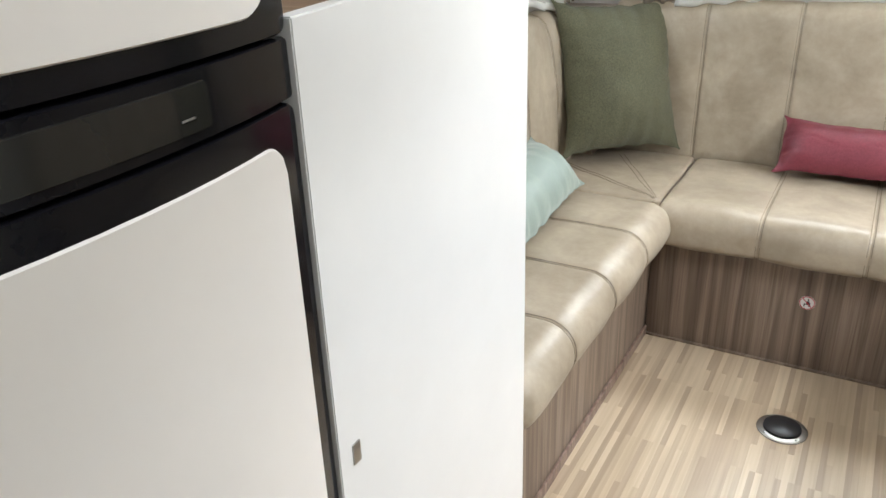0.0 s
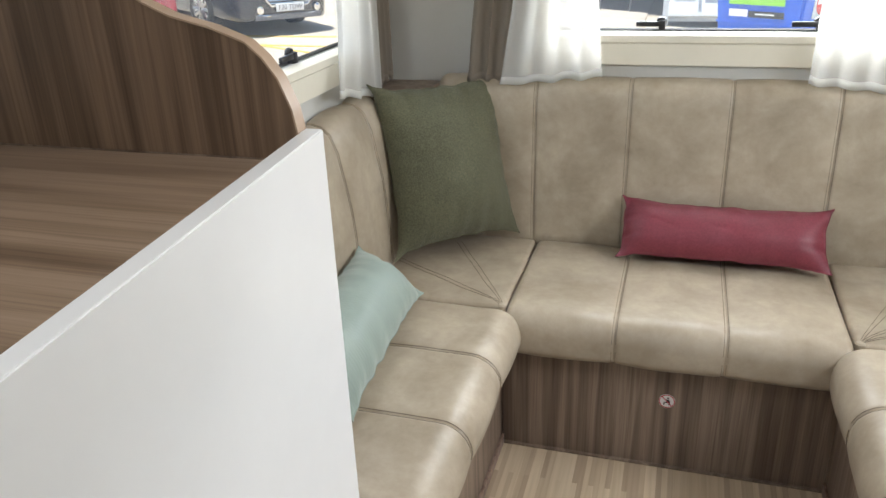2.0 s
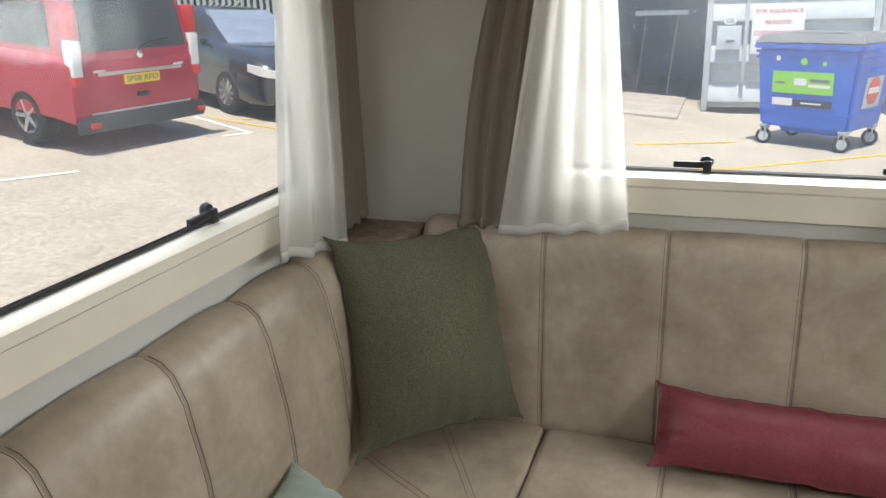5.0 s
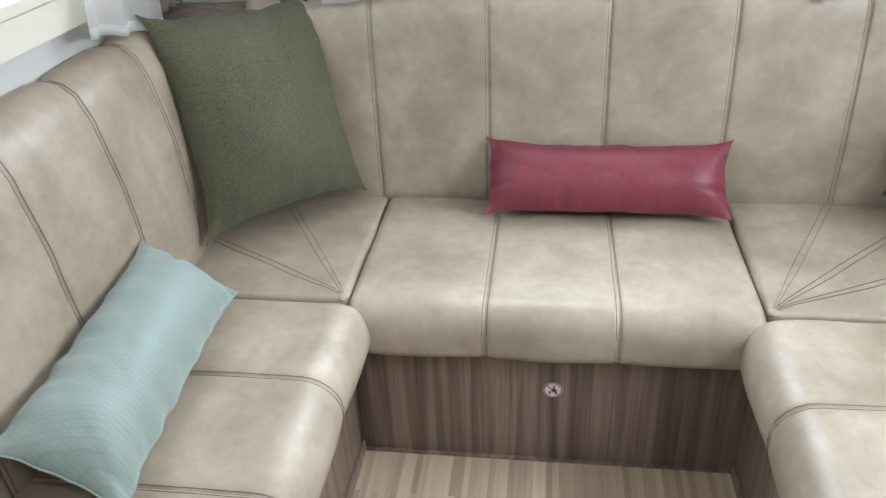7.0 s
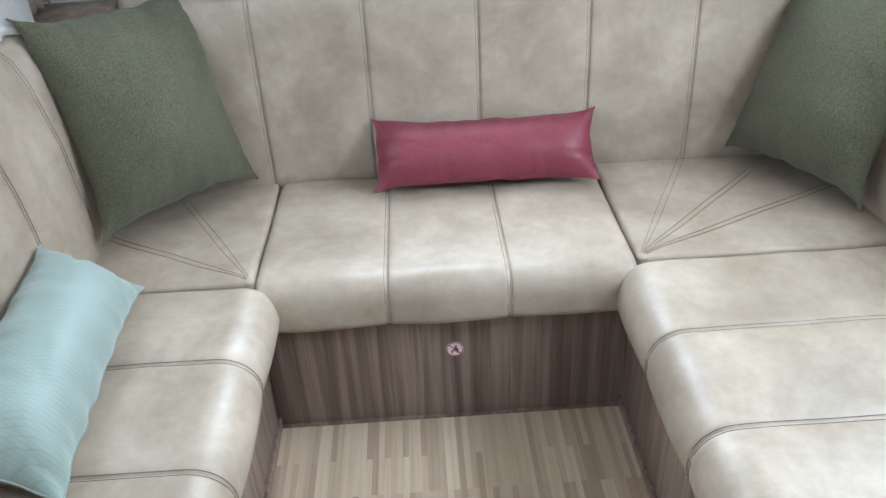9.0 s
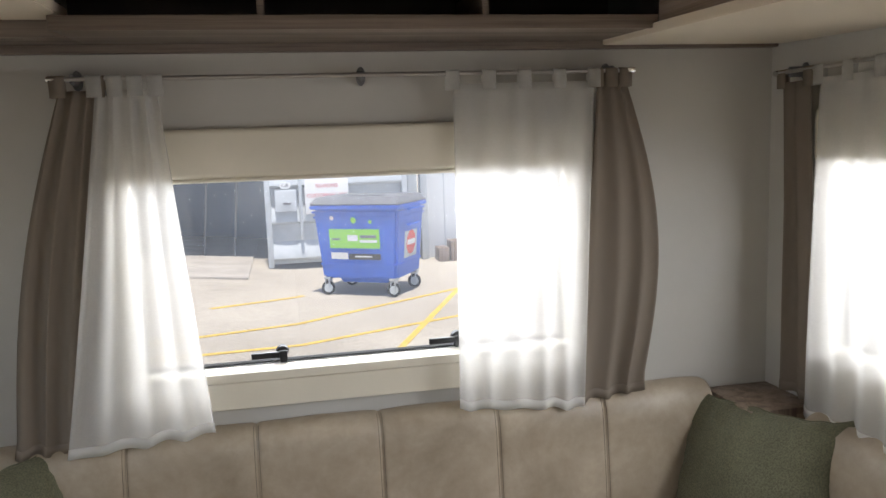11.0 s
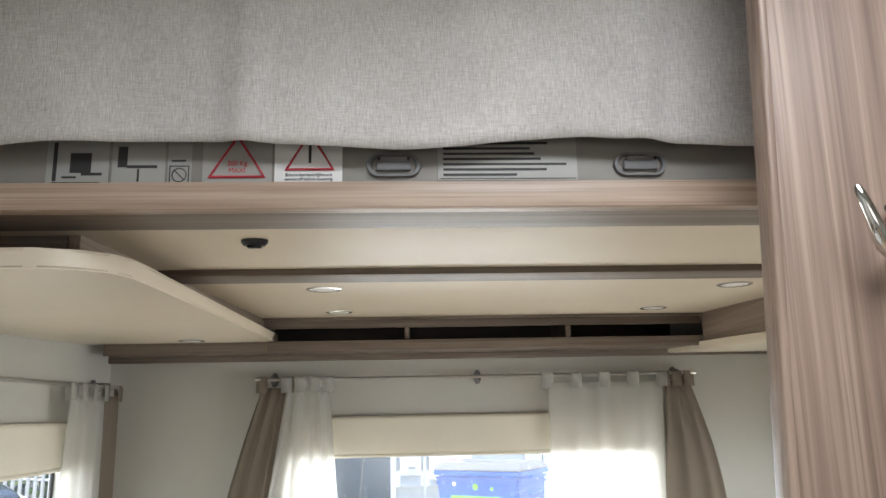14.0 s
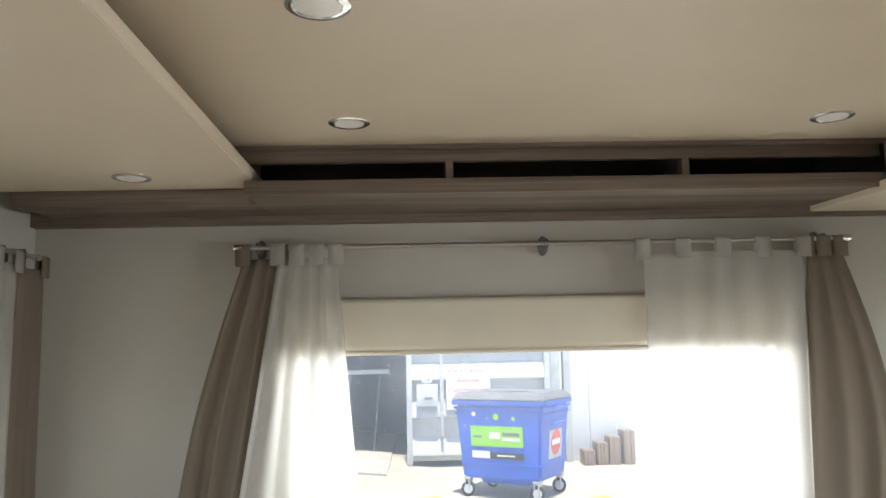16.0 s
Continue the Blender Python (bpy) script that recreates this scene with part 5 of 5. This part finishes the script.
    bm = boxes([(-0.005, 0.04, -0.08, 0.08, 0.57, 0.63)], 0.01)
    bm.transform(m)
    part("tailgate_handle", bm, M_BLACK, van, "black handle recess")
    bm = boxes([(0.0, 0.02, -0.26, 0.26, 0.735, 0.85)], 0.004)
    bm.transform(m)
    plate = part("number_plate", bm, M_PLATEY, van, "yellow rear number plate")
    lettering("plate_letters", "SP08 RFO", 0.1, m @ pose(-0.0015, 0, 0.792, 90, 0, -90), M_INK, plate, 0.001, 0.46)
    bm = bmesh.new()
    add_tube(bm, [m @ Vector((0.02, 0.0, 1.13)), m @ Vector((0.03, -0.12, 1.19)), m @ Vector((0.06, -0.48, 1.24))], 0.012, 6)
    part("wiper", bm, M_BLACK, van, "black rear wiper")
    bm = lathe([(0.0, 0.0), (0.045, 0.0), (0.045, 0.01), (0.0, 0.012)], m @ pose(0.025, 0, 1.07, 90, 0, -90), 20)
    part("badge", bm, M_CHROME, van, "round chrome badge")
    for y0, y1 in ((0.5, 0.66), (-0.66, -0.5)):
        bm = boxes([(0.016, 0.03, y0, y1, 0.9, 0.93)], 0.003)
        bm.transform(m)
        part("model_badge", bm, M_CHROME, van)


def saloon(m):
    """x ahead from the middle of the car, y to its left."""
    car = thing("saloon_car", m.translation, "shiny black saloon car with alloy wheels, parked facing out", "car")
    sec = [section(-2.35, 0.70, 0.42, 0.86, 0.16), section(-2.2, 0.86, 0.32, 1.0, 0.16), section(-1.5, 0.92, 0.24, 1.03, 0.16), section(0.0, 0.93, 0.22, 1.02, 0.14), section(0.9, 0.93, 0.22, 1.03, 0.15), section(1.5, 0.92, 0.22, 0.985, 0.17), section(1.95, 0.90, 0.22, 0.91, 0.18), section(2.2, 0.85, 0.22, 0.835, 0.17), section(2.33, 0.76, 0.23, 0.775, 0.14), section(2.39, 0.66, 0.27, 0.70, 0.12)]
    part("body", loft(sec, m), M_CARGREY, car, "black metal body")
    part("roof", loft([section(-1.95, 0.74, 0.9, 1.0, 0.05, 0.05), section(-1.2, 0.74, 0.9, 1.36, 0.14, 0.16), section(-0.6, 0.74, 0.9, 1.47, 0.16, 0.18), section(0.1, 0.74, 0.9, 1.46, 0.16, 0.18), section(0.45, 0.76, 0.9, 1.36, 0.14, 0.16), section(1.2, 0.80, 0.9, 0.98, 0.04, 0.06)], m), M_CARGREY, car, "black roof")
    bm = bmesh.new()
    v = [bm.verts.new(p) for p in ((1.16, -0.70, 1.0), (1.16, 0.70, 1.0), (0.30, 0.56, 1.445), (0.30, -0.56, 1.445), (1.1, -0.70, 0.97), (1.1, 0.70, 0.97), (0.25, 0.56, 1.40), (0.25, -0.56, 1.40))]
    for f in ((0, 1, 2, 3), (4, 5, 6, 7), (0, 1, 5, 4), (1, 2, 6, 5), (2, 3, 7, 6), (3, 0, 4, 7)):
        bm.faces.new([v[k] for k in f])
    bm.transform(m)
    part("windscreen", bm, M_SCREEN, car, "windscreen with the sky's glare put into its pale colour")
    for s in (-1, 1):
        bm = prism([(-1.35, 1.0), (0.85, 1.0), (0.25, 1.36), (-0.5, 1.40), (-1.1, 1.32)], "y", s * 0.62, s * 0.715, 0.01)
        bm.transform(m)
        part("side_window", bm, M_DARKGLASS, car, "dark side glass")
        plan = ((2.405, 0.50, 0.64, 0.70), (2.405, 0.66, 0.635, 0.725), (2.35, 0.77, 0.64, 0.755), (2.22, 0.865, 0.66, 0.785), (2.0, 0.91, 0.70, 0.80))
        bm = loft([[(x, s * y, lo), (x, s * y, hi), (x - 0.08, s * (y - 0.08), hi), (x - 0.08, s * (y - 0.08), lo)] for x, y, lo, hi in plan], m)
        part("headlamp", bm, M_LENS, car, "clear swept-back headlamp")
        bm = lathe([(0.0, 0.0), (0.045, 0.0), (0.045, 0.015), (0.03, 0.022), (0.0, 0.024)], m @ pose(2.385, s * 0.54, 0.40, 0, 90), 18)
        fog = part("fog_lamp", bm, M_LENS, car, "round fog lamp")
        part("fog_surround", lathe([(0.047, 0.0), (0.062, 0.0), (0.060, 0.025), (0.049, 0.028)], m @ pose(2.385, s * 0.54, 0.40, 0, 90), 18), M_CHROME, fog, "chrome ring")
        part("bumper_blade", tube([m @ Vector(p) for p in ((2.40, s * 0.36, 0.31), (2.39, s * 0.55, 0.325), (2.30, s * 0.76, 0.35))], 0.012, 6), M_CHROME, car, "chrome bumper strip")
        for wx in (-1.42, 1.42):
            wheel(car, m @ pose(wx, s * 0.82, 0.33, -90 * s), 0.33, 0.22, 10)
        bm = boxes([(0.75, 0.88, s * 0.95 - 0.06, s * 0.95 + 0.06, 0.98, 1.08)], 0.03)
        bm.transform(m)
        part("door_mirror", bm, M_CARGREY, car)
    rim = [(-0.47, 0.71), (0.47, 0.71), (0.52, 0.63), (0.34, 0.45), (-0.34, 0.45), (-0.52, 0.63)]
    mouth = prism(rim, "x", 2.375, 2.402, 0.004)
    mouth.transform(m)
    grille = part("grille", mouth, M_BLACK, car, "black mesh grille")
    part("grille_frame", tube([m @ Vector((2.405, u, v)) for u, v in rim], 0.016, 6, True), M_CHROME, grille, "chrome grille surround")
    for k in range(5):
        z = 0.49 + 0.042 * k
        w = 0.36 + 0.16 * (z - 0.45) / 0.18 if z < 0.63 else 0.48
        part("grille_bar", tube([m @ Vector((2.40, -w, z)), m @ Vector((2.416, 0, z)), m @ Vector((2.40, w, z))], 0.010, 6), M_CHROME, grille, "chrome bar")
    bm = boxes([(2.41, 2.43, -0.26, 0.26, 0.37, 0.48)], 0.004)
    bm.transform(m)
    plate = part("number_plate", bm, M_PAPER, car, "white front number plate")
    lettering("plate_letters", "F20 TDW", 0.1, m @ pose(2.4315, 0, 0.425, 90, 0, 90), M_INK, plate, 0.001, 0.44)
    bm = boxes([(2.2, 2.405, -0.62, 0.62, 0.25, 0.33)], 0.01)
    bm.transform(m)
    part("lower_grille", bm, M_BUMPER, car)


people_carrier(pose(-6.15, 8.08, ground_at(-6.15) + 0.05, 0, -5.0, 170) @ Matrix.Scale(0.9, 4))
saloon(pose(-7.42, 11.55, ground_at(-7.42), -2.2, 4.6, -25) @ Matrix.Scale(0.92, 4))

# palisade fence with a hedge behind it
fence = thing("palisade_fence", (-12, 18.3, GROUND), "grey galvanised steel palisade fence", "fence")
fa, fb = Vector((-20.0, 10.5, 0)), Vector((-3.4, 17.3, 0))
fd = (fb - fa).normalized()
count = 145
pale = bmesh.new()
out = [(-0.034, 0.0), (-0.012, 0.018), (0.012, 0.018), (0.034, 0.0), (0.012, 0.014), (-0.012, 0.014)]
ring_a = [pale.verts.new((u, v, 0.05)) for u, v in out]
ring_b = [pale.verts.new((u, v, 2.1)) for u, v in out]
ring_c = [pale.verts.new((u * 0.2, v, 2.22)) for u, v in out]
for p, q in ((ring_a, ring_b), (ring_b, ring_c)):
    for k in range(6):
        pale.faces.new((p[k], p[(k + 1) % 6], q[(k + 1) % 6], q[k]))
pale.faces.new(ring_a)
pale.faces.new(ring_c)
pale_mesh = bpy.data.meshes.new("pale")
bmesh.ops.recalc_face_normals(pale, faces=pale.faces[:])
pale.to_mesh(pale_mesh)
pale.free()
pale_mesh.materials.append(M_GALV)
turn = math.degrees(math.atan2(fd.y, fd.x))
for k in range(count):
    p = fa.lerp(fb, k / (count - 1))
    ob = new("pale", pale_mesh)
    ob.parent = fence
    ob.matrix_parent_inverse = world_of(fence).inverted()
    ob.matrix_basis = pose(p.x, p.y, ground_at(p.x), 0, 0, turn + 180)
for z in (0.45, 1.75):
    part("rail", tube([fa.lerp(fb, q / 8) + Vector((0, 0.04, ground_at(fa.lerp(fb, q / 8).x) + z)) for q in range(9)], 0.025, 6), M_GALV, fence)

hedge = bmesh.new()
rnd = random.Random(5)
for k in range(13000):
    u = rnd.random()
    p = fa.lerp(fb, u * 1.1 - 0.05) + Vector((-fd.y, fd.x, 0)) * (0.7 + rnd.random() * 2.2)
    h = 3.4 + 1.2 * noise.noise(Vector((u * 14, 0, 3)))
    p.z = ground_at(p.x) + 0.1 + h * rnd.random() ** 0.8
    s = 0.11 + 0.15 * rnd.random()
    n = Vector((rnd.uniform(-1, 1), rnd.uniform(-1, 1), rnd.uniform(-0.3, 1))).normalized()
    a = n.orthogonal().normalized()
    b = n.cross(a)
    v = [hedge.verts.new(p + a * s * ca + b * s * 0.55 * cb) for ca, cb in ((-1, 0), (-0.2, 0.9), (1, 0), (-0.2, -0.9))]
    hedge.faces.new(v)
hob = part("hedge", hedge, M_LEAF, None, smooth=False)
tagged(hob, "dense green hedge behind the fence", "hedge", kind="stuff")

# blue wheeled bin
BM = pose(0.255, 12.45, GROUND, 0, 0, -32) @ Matrix.Diagonal((1.02, 1.02, 1.08, 1))
wb = thing("wheeled_bin", BM.translation, "large blue four-wheeled waste bin with stickers", "bin")


def put(name, bm, material, parent, label="", m=BM, smooth=True):
    bm.transform(m)
    return part(name, bm, material, parent, label, smooth)


def tapered(w0, w1, z0, z1, d0, d1):
    cx, cy = 0.70, 0.52
    return [[(cx - w0 / 2, cy - d0 / 2, z0), (cx + w0 / 2, cy - d0 / 2, z0), (cx + w0 / 2, cy + d0 / 2, z0), (cx - w0 / 2, cy + d0 / 2, z0)],
            [(cx - w1 / 2, cy - d1 / 2, z1), (cx + w1 / 2, cy - d1 / 2, z1), (cx + w1 / 2, cy + d1 / 2, z1), (cx - w1 / 2, cy + d1 / 2, z1)]]


bm = loft(tapered(1.16, 1.32, 0.24, 1.18, 0.86, 0.98), Matrix())
bmesh.ops.bevel(bm, geom=bm.edges[:], offset=0.03, segments=2, affect="EDGES")
tub = put("tub", bm, M_BIN, wb, "blue moulded plastic tub")
for z, w, d in ((1.06, 1.335, 0.99), (1.13, 1.36, 1.01), (0.42, 1.215, 0.905)):
    bm = loft(tapered(w, w, z, z + 0.028, d, d), Matrix())
    bmesh.ops.bevel(bm, geom=bm.edges[:], offset=0.008, segments=2, affect="EDGES")
    put("rib", bm, M_BIN, tub)
bm = loft(tapered(1.40, 1.40, 1.18, 1.24, 1.05, 1.05), Matrix())
bmesh.ops.bevel(bm, geom=bm.edges[:], offset=0.015, segments=2, affect="EDGES")
put("rim", bm, M_BIN, wb)
bm = loft(tapered(1.42, 1.28, 1.24, 1.345, 1.07, 0.90), Matrix())
bmesh.ops.bevel(bm, geom=bm.edges[:], offset=0.02, segments=2, affect="EDGES")
lid = put("lid", bm, M_BUMPER, wb, "dark grey lid")
put("slot", boxes([(0.35, 1.05, 0.30, 0.34, 1.335, 1.352)], 0.003), M_BLACK, lid)
put("pocket", loft(tapered(0.7, 0.8, 0.16, 0.26, 0.5, 0.6), Matrix()), M_BIN, wb)
for wx, wy in ((0.18, 0.14), (1.22, 0.14), (0.18, 0.90), (1.22, 0.90)):
    w = put("castor", lathe([(0.0, -0.022), (0.085, -0.022), (0.098, -0.012), (0.098, 0.012), (0.085, 0.022), (0.0, 0.022)], pose(wx, wy - 0.02, 0.098, 90, 0, 25), 24), M_TYRE, wb, "castor wheel")
    put("hub", lathe([(0.0, -0.026), (0.06, -0.026), (0.06, 0.026), (0.0, 0.026)], pose(wx, wy - 0.02, 0.098, 90, 0, 25), 20), M_PALEMETAL, w, "pale hub")
    put("fork", boxes([(wx - 0.035, wx - 0.025, wy - 0.06, wy + 0.05, 0.07, 0.24), (wx + 0.025, wx + 0.035, wy - 0.06, wy + 0.05, 0.07, 0.24), (wx - 0.05, wx + 0.05, wy - 0.06, wy + 0.07, 0.22, 0.25)], 0.004), M_GALV, w, "steel fork")
# stickers lie on the sloping front


def on_front(name, x0, x1, z0, z1, material, label, lift=0.004):
    bm = boxes([(x0, x1, z0, z1, lift - 0.002, lift)], 0)
    bm.transform(BM @ pose(0.70, 0.085, 0.24, 90 + 3.65))
    return part(name, bm, material, wb, label, False)


big = on_front("front_sticker", -0.42, 0.37, 0.42, 0.68, M_LIME, "lime green sticker", 0.010)
LB = BM @ pose(0.70, 0.085, 0.24, 90 + 3.65)
bm = boxes([(0.06, 0.33, 0.50, 0.535, 0.0105, 0.012), (-0.13, 0.03, 0.52, 0.60, 0.0105, 0.012)], 0.0)
bm.transform(LB)
part("logo_bars", bm, M_PAPER, big, smooth=False)
bm = boxes([(-0.38, -0.25, 0.53, 0.555, 0.0105, 0.012), (0.07, 0.32, 0.56, 0.60, 0.0105, 0.012)], 0)
bm.transform(LB)
part("small_print", bm, M_BUMPER, big, smooth=False)
on_front("white_sticker", -0.41, -0.14, 0.27, 0.36, M_PAPER, "white sticker", 0.010)
on_front("black_sticker", -0.13, 0.37, 0.265, 0.345, M_INK, "black strip sticker", 0.010)
on_front("strip_print", -0.03, 0.24, 0.30, 0.318, M_PAPER, "white print", 0.0125)
for sx, sz, r, mt in ((-0.36, 0.83, 0.03, M_PAPER), (-0.02, 0.80, 0.042, M_LIME), (0.24, 0.78, 0.025, M_LIME)):
    put("round_sticker", lathe([(0.0, 0.0), (r, 0.0), (r, 0.002), (0.0, 0.002)], pose(0.70, 0.085, 0.24, 90 + 3.65) @ pose(sx, sz, 0.008), 20), mt, wb)
SIDE = pose(1.284, 0.52, 0.24, 90 + 4.9, 0, 90)
bm = boxes([(-0.2, 0.24, 0.26, 0.62, 0.0, 0.010)], 0)
put("side_label", bm, M_PALEMETAL, wb, "pale side label", BM @ SIDE, False)
put("red_disc", lathe([(0.0, 0.0), (0.165, 0.0), (0.165, 0.003), (0.0, 0.003)], pose(0.02, 0.46, 0.010), 28), M_REDLENS, wb, "red round sticker", BM @ SIDE)
put("disc_bar", boxes([(-0.12, 0.16, 0.43, 0.50, 0.0135, 0.015)], 0), M_PAPER, wb, "", BM @ SIDE, False)
bm = bmesh.new()
for z in (0.72, 0.93):
    add_tube(bm, [(-0.2, z, 0.03), (-0.2, z, 0.07), (0.2, z, 0.07), (0.2, z, 0.03)], 0.014, 6)
put("side_handle", bm, M_BIN, wb, "blue side handle", BM @ SIDE)

# workshop doorway, open ribbed door, posts and bright wall
shop = thing("workshop", (-1, 15.6, GROUND), "dark workshop doorway with pale metal surround", "building")
WY = 15.6
part("inner_back", boxes([(-3.2, 2.0, 20.0, 20.2, GROUND - 0.1, 4.0)], 0), M_VEILWALL, shop, "back wall with gloom and bluish veil in its colour", False)
part("inner_side", boxes([(-3.3, -3.1, WY, 20.2, GROUND - 0.1, 4.0), (2.0, 2.2, WY, 20.2, GROUND, 4.0)], 0), M_VEILWALL, shop, "side wall with gloom and bluish veil in its colour", False)
part("inner_roof", boxes([(-3.3, 2.2, WY, 20.2, 3.6, 3.8)], 0), M_VEILWALL, shop, "roof with gloom and bluish veil in its colour", False)
part("wall", boxes([(2.55, 12.0, WY - 0.05, WY + 0.3, GROUND, 4.6), (-3.4, 2.55, WY - 0.05, WY + 0.3, 3.2, 4.6), (-3.4, -2.9, WY, WY + 0.3, GROUND, 3.2)], 0.01), M_RENDER, shop, "white painted wall")
bm = prism([(WY - 0.06, GROUND), (WY - 0.06, 4.6), (WY + 0.02, 4.6), (WY + 0.02, GROUND)], "x", 2.9, 2.92)
part("wall_seam", bm, M_GALV, shop)
part("apron", prism([(-2.9, ground_at(-2.9) - 0.05), (-0.75, ground_at(-0.75) - 0.05), (-0.75, ground_at(-0.75) + 0.035), (-2.9, ground_at(-2.9) + 0.035)], "y", 13.9, 19.8, 0.008), M_MAT, shop, "pale concrete threshold")
for x0, x1 in ((2.18, 2.36), (2.42, 2.55)):
    part("post", boxes([(x0, x1, WY - 0.25, WY - 0.05, GROUND, 4.6)], 0.01), M_GALV, shop, "galvanised steel post")
door = thing("ribbed_door", (0.9, 15.2, GROUND), "open pale metal door with horizontal ribs", "door")
part("sheet", boxes([(-0.42, 2.12, 15.25, 15.30, GROUND + 0.1, 3.6)], 0.004), M_PALEMETAL, door)
for x0, x1 in ((-0.44, -0.34), (2.04, 2.14)):
    part("stile", boxes([(x0, x1, 15.12, 15.31, GROUND + 0.05, 3.62)], 0.01), M_PALEMETAL, door)
for k in range(6):
    z = GROUND + 0.16 + 0.66 * k
    bm = prism([(15.25, z), (15.12, z + 0.05), (15.12, z + 0.10), (15.25, z + 0.36)], "x", -0.34, 2.04)
    part("rib", bm, M_PALEMETAL, door, "pressed horizontal rib")
part("lock_box", boxes([(-0.26, 0.12, 15.04, 15.12, 0.62, 1.0)], 0.015), M_PALEMETAL, door, "pale lock box")
part("lock_slot", boxes([(-0.12, 0.02, 15.03, 15.042, 0.74, 0.78)], 0.003), M_BUMPER, door)
part("lock_bar", boxes([(0.16, 0.22, 15.05, 15.12, 0.1, 1.9)], 0.008), M_GALV, door, "vertical locking bar")
oval = thing("country_sticker", (-0.07, 15.03, 1.05), "oval white sticker with black letters", "sticker")
part("oval", lathe([(0.0, 0.0), (0.1, 0.0), (0.1, 0.004), (0.0, 0.004)], pose(-0.07, 15.11, 1.08, 90) @ Matrix.Diagonal((1, 0.62, 1, 1)), 28), M_PAPER, oval)
lettering("letters", "GB", 0.1, pose(-0.07, 15.104, 1.08, 90), M_INK, oval, 0.001)
sign = thing("notice_sign", (0.55, 15.0, 0.7), "white notice with red printed words on the door", "sign")
part("board", boxes([(0.27, 1.05, 15.04, 15.055, 0.55, 1.30)], 0.004), M_PAPER, sign)
for k, words in enumerate(("FOR INSURANCE", "REASONS", "CUSTOMERS ARE")):
    lettering("words", words, 0.093, pose(0.66, 15.037, 1.22 - 0.17 * k, 90), M_REDLENS, sign, 0.001)
bench = thing("workbench", (-1.6, 16.6, GROUND), "pale workbench standing in the dark workshop", "table")
part("top", boxes([(-1.75, -0.80, 16.4, 17.0, 1.16, 1.24)], 0.01), M_PALEMETAL, bench)
bm = bmesh.new()
for lx in (-1.55, -0.98):
    add_tube(bm, [(lx, 16.5, 1.16), (lx - 0.14, 16.5, GROUND + 0.05)], 0.02, 6)
part("trestle", bm, M_BUMPER, bench)
for k, (bx, bh) in enumerate(((2.75, 0.26), (2.98, 0.38), (3.2, 0.48), (3.45, 0.58))):
    b = thing("timber_block", (bx, 14.9, GROUND), "dark timber offcut stacked by the wall", "timber", "timber offcuts")
    part("block", boxes([(bx - 0.1, bx + 0.1, 14.9, 15.3, GROUND, GROUND + bh)], 0.015), M_PLINTH, b)
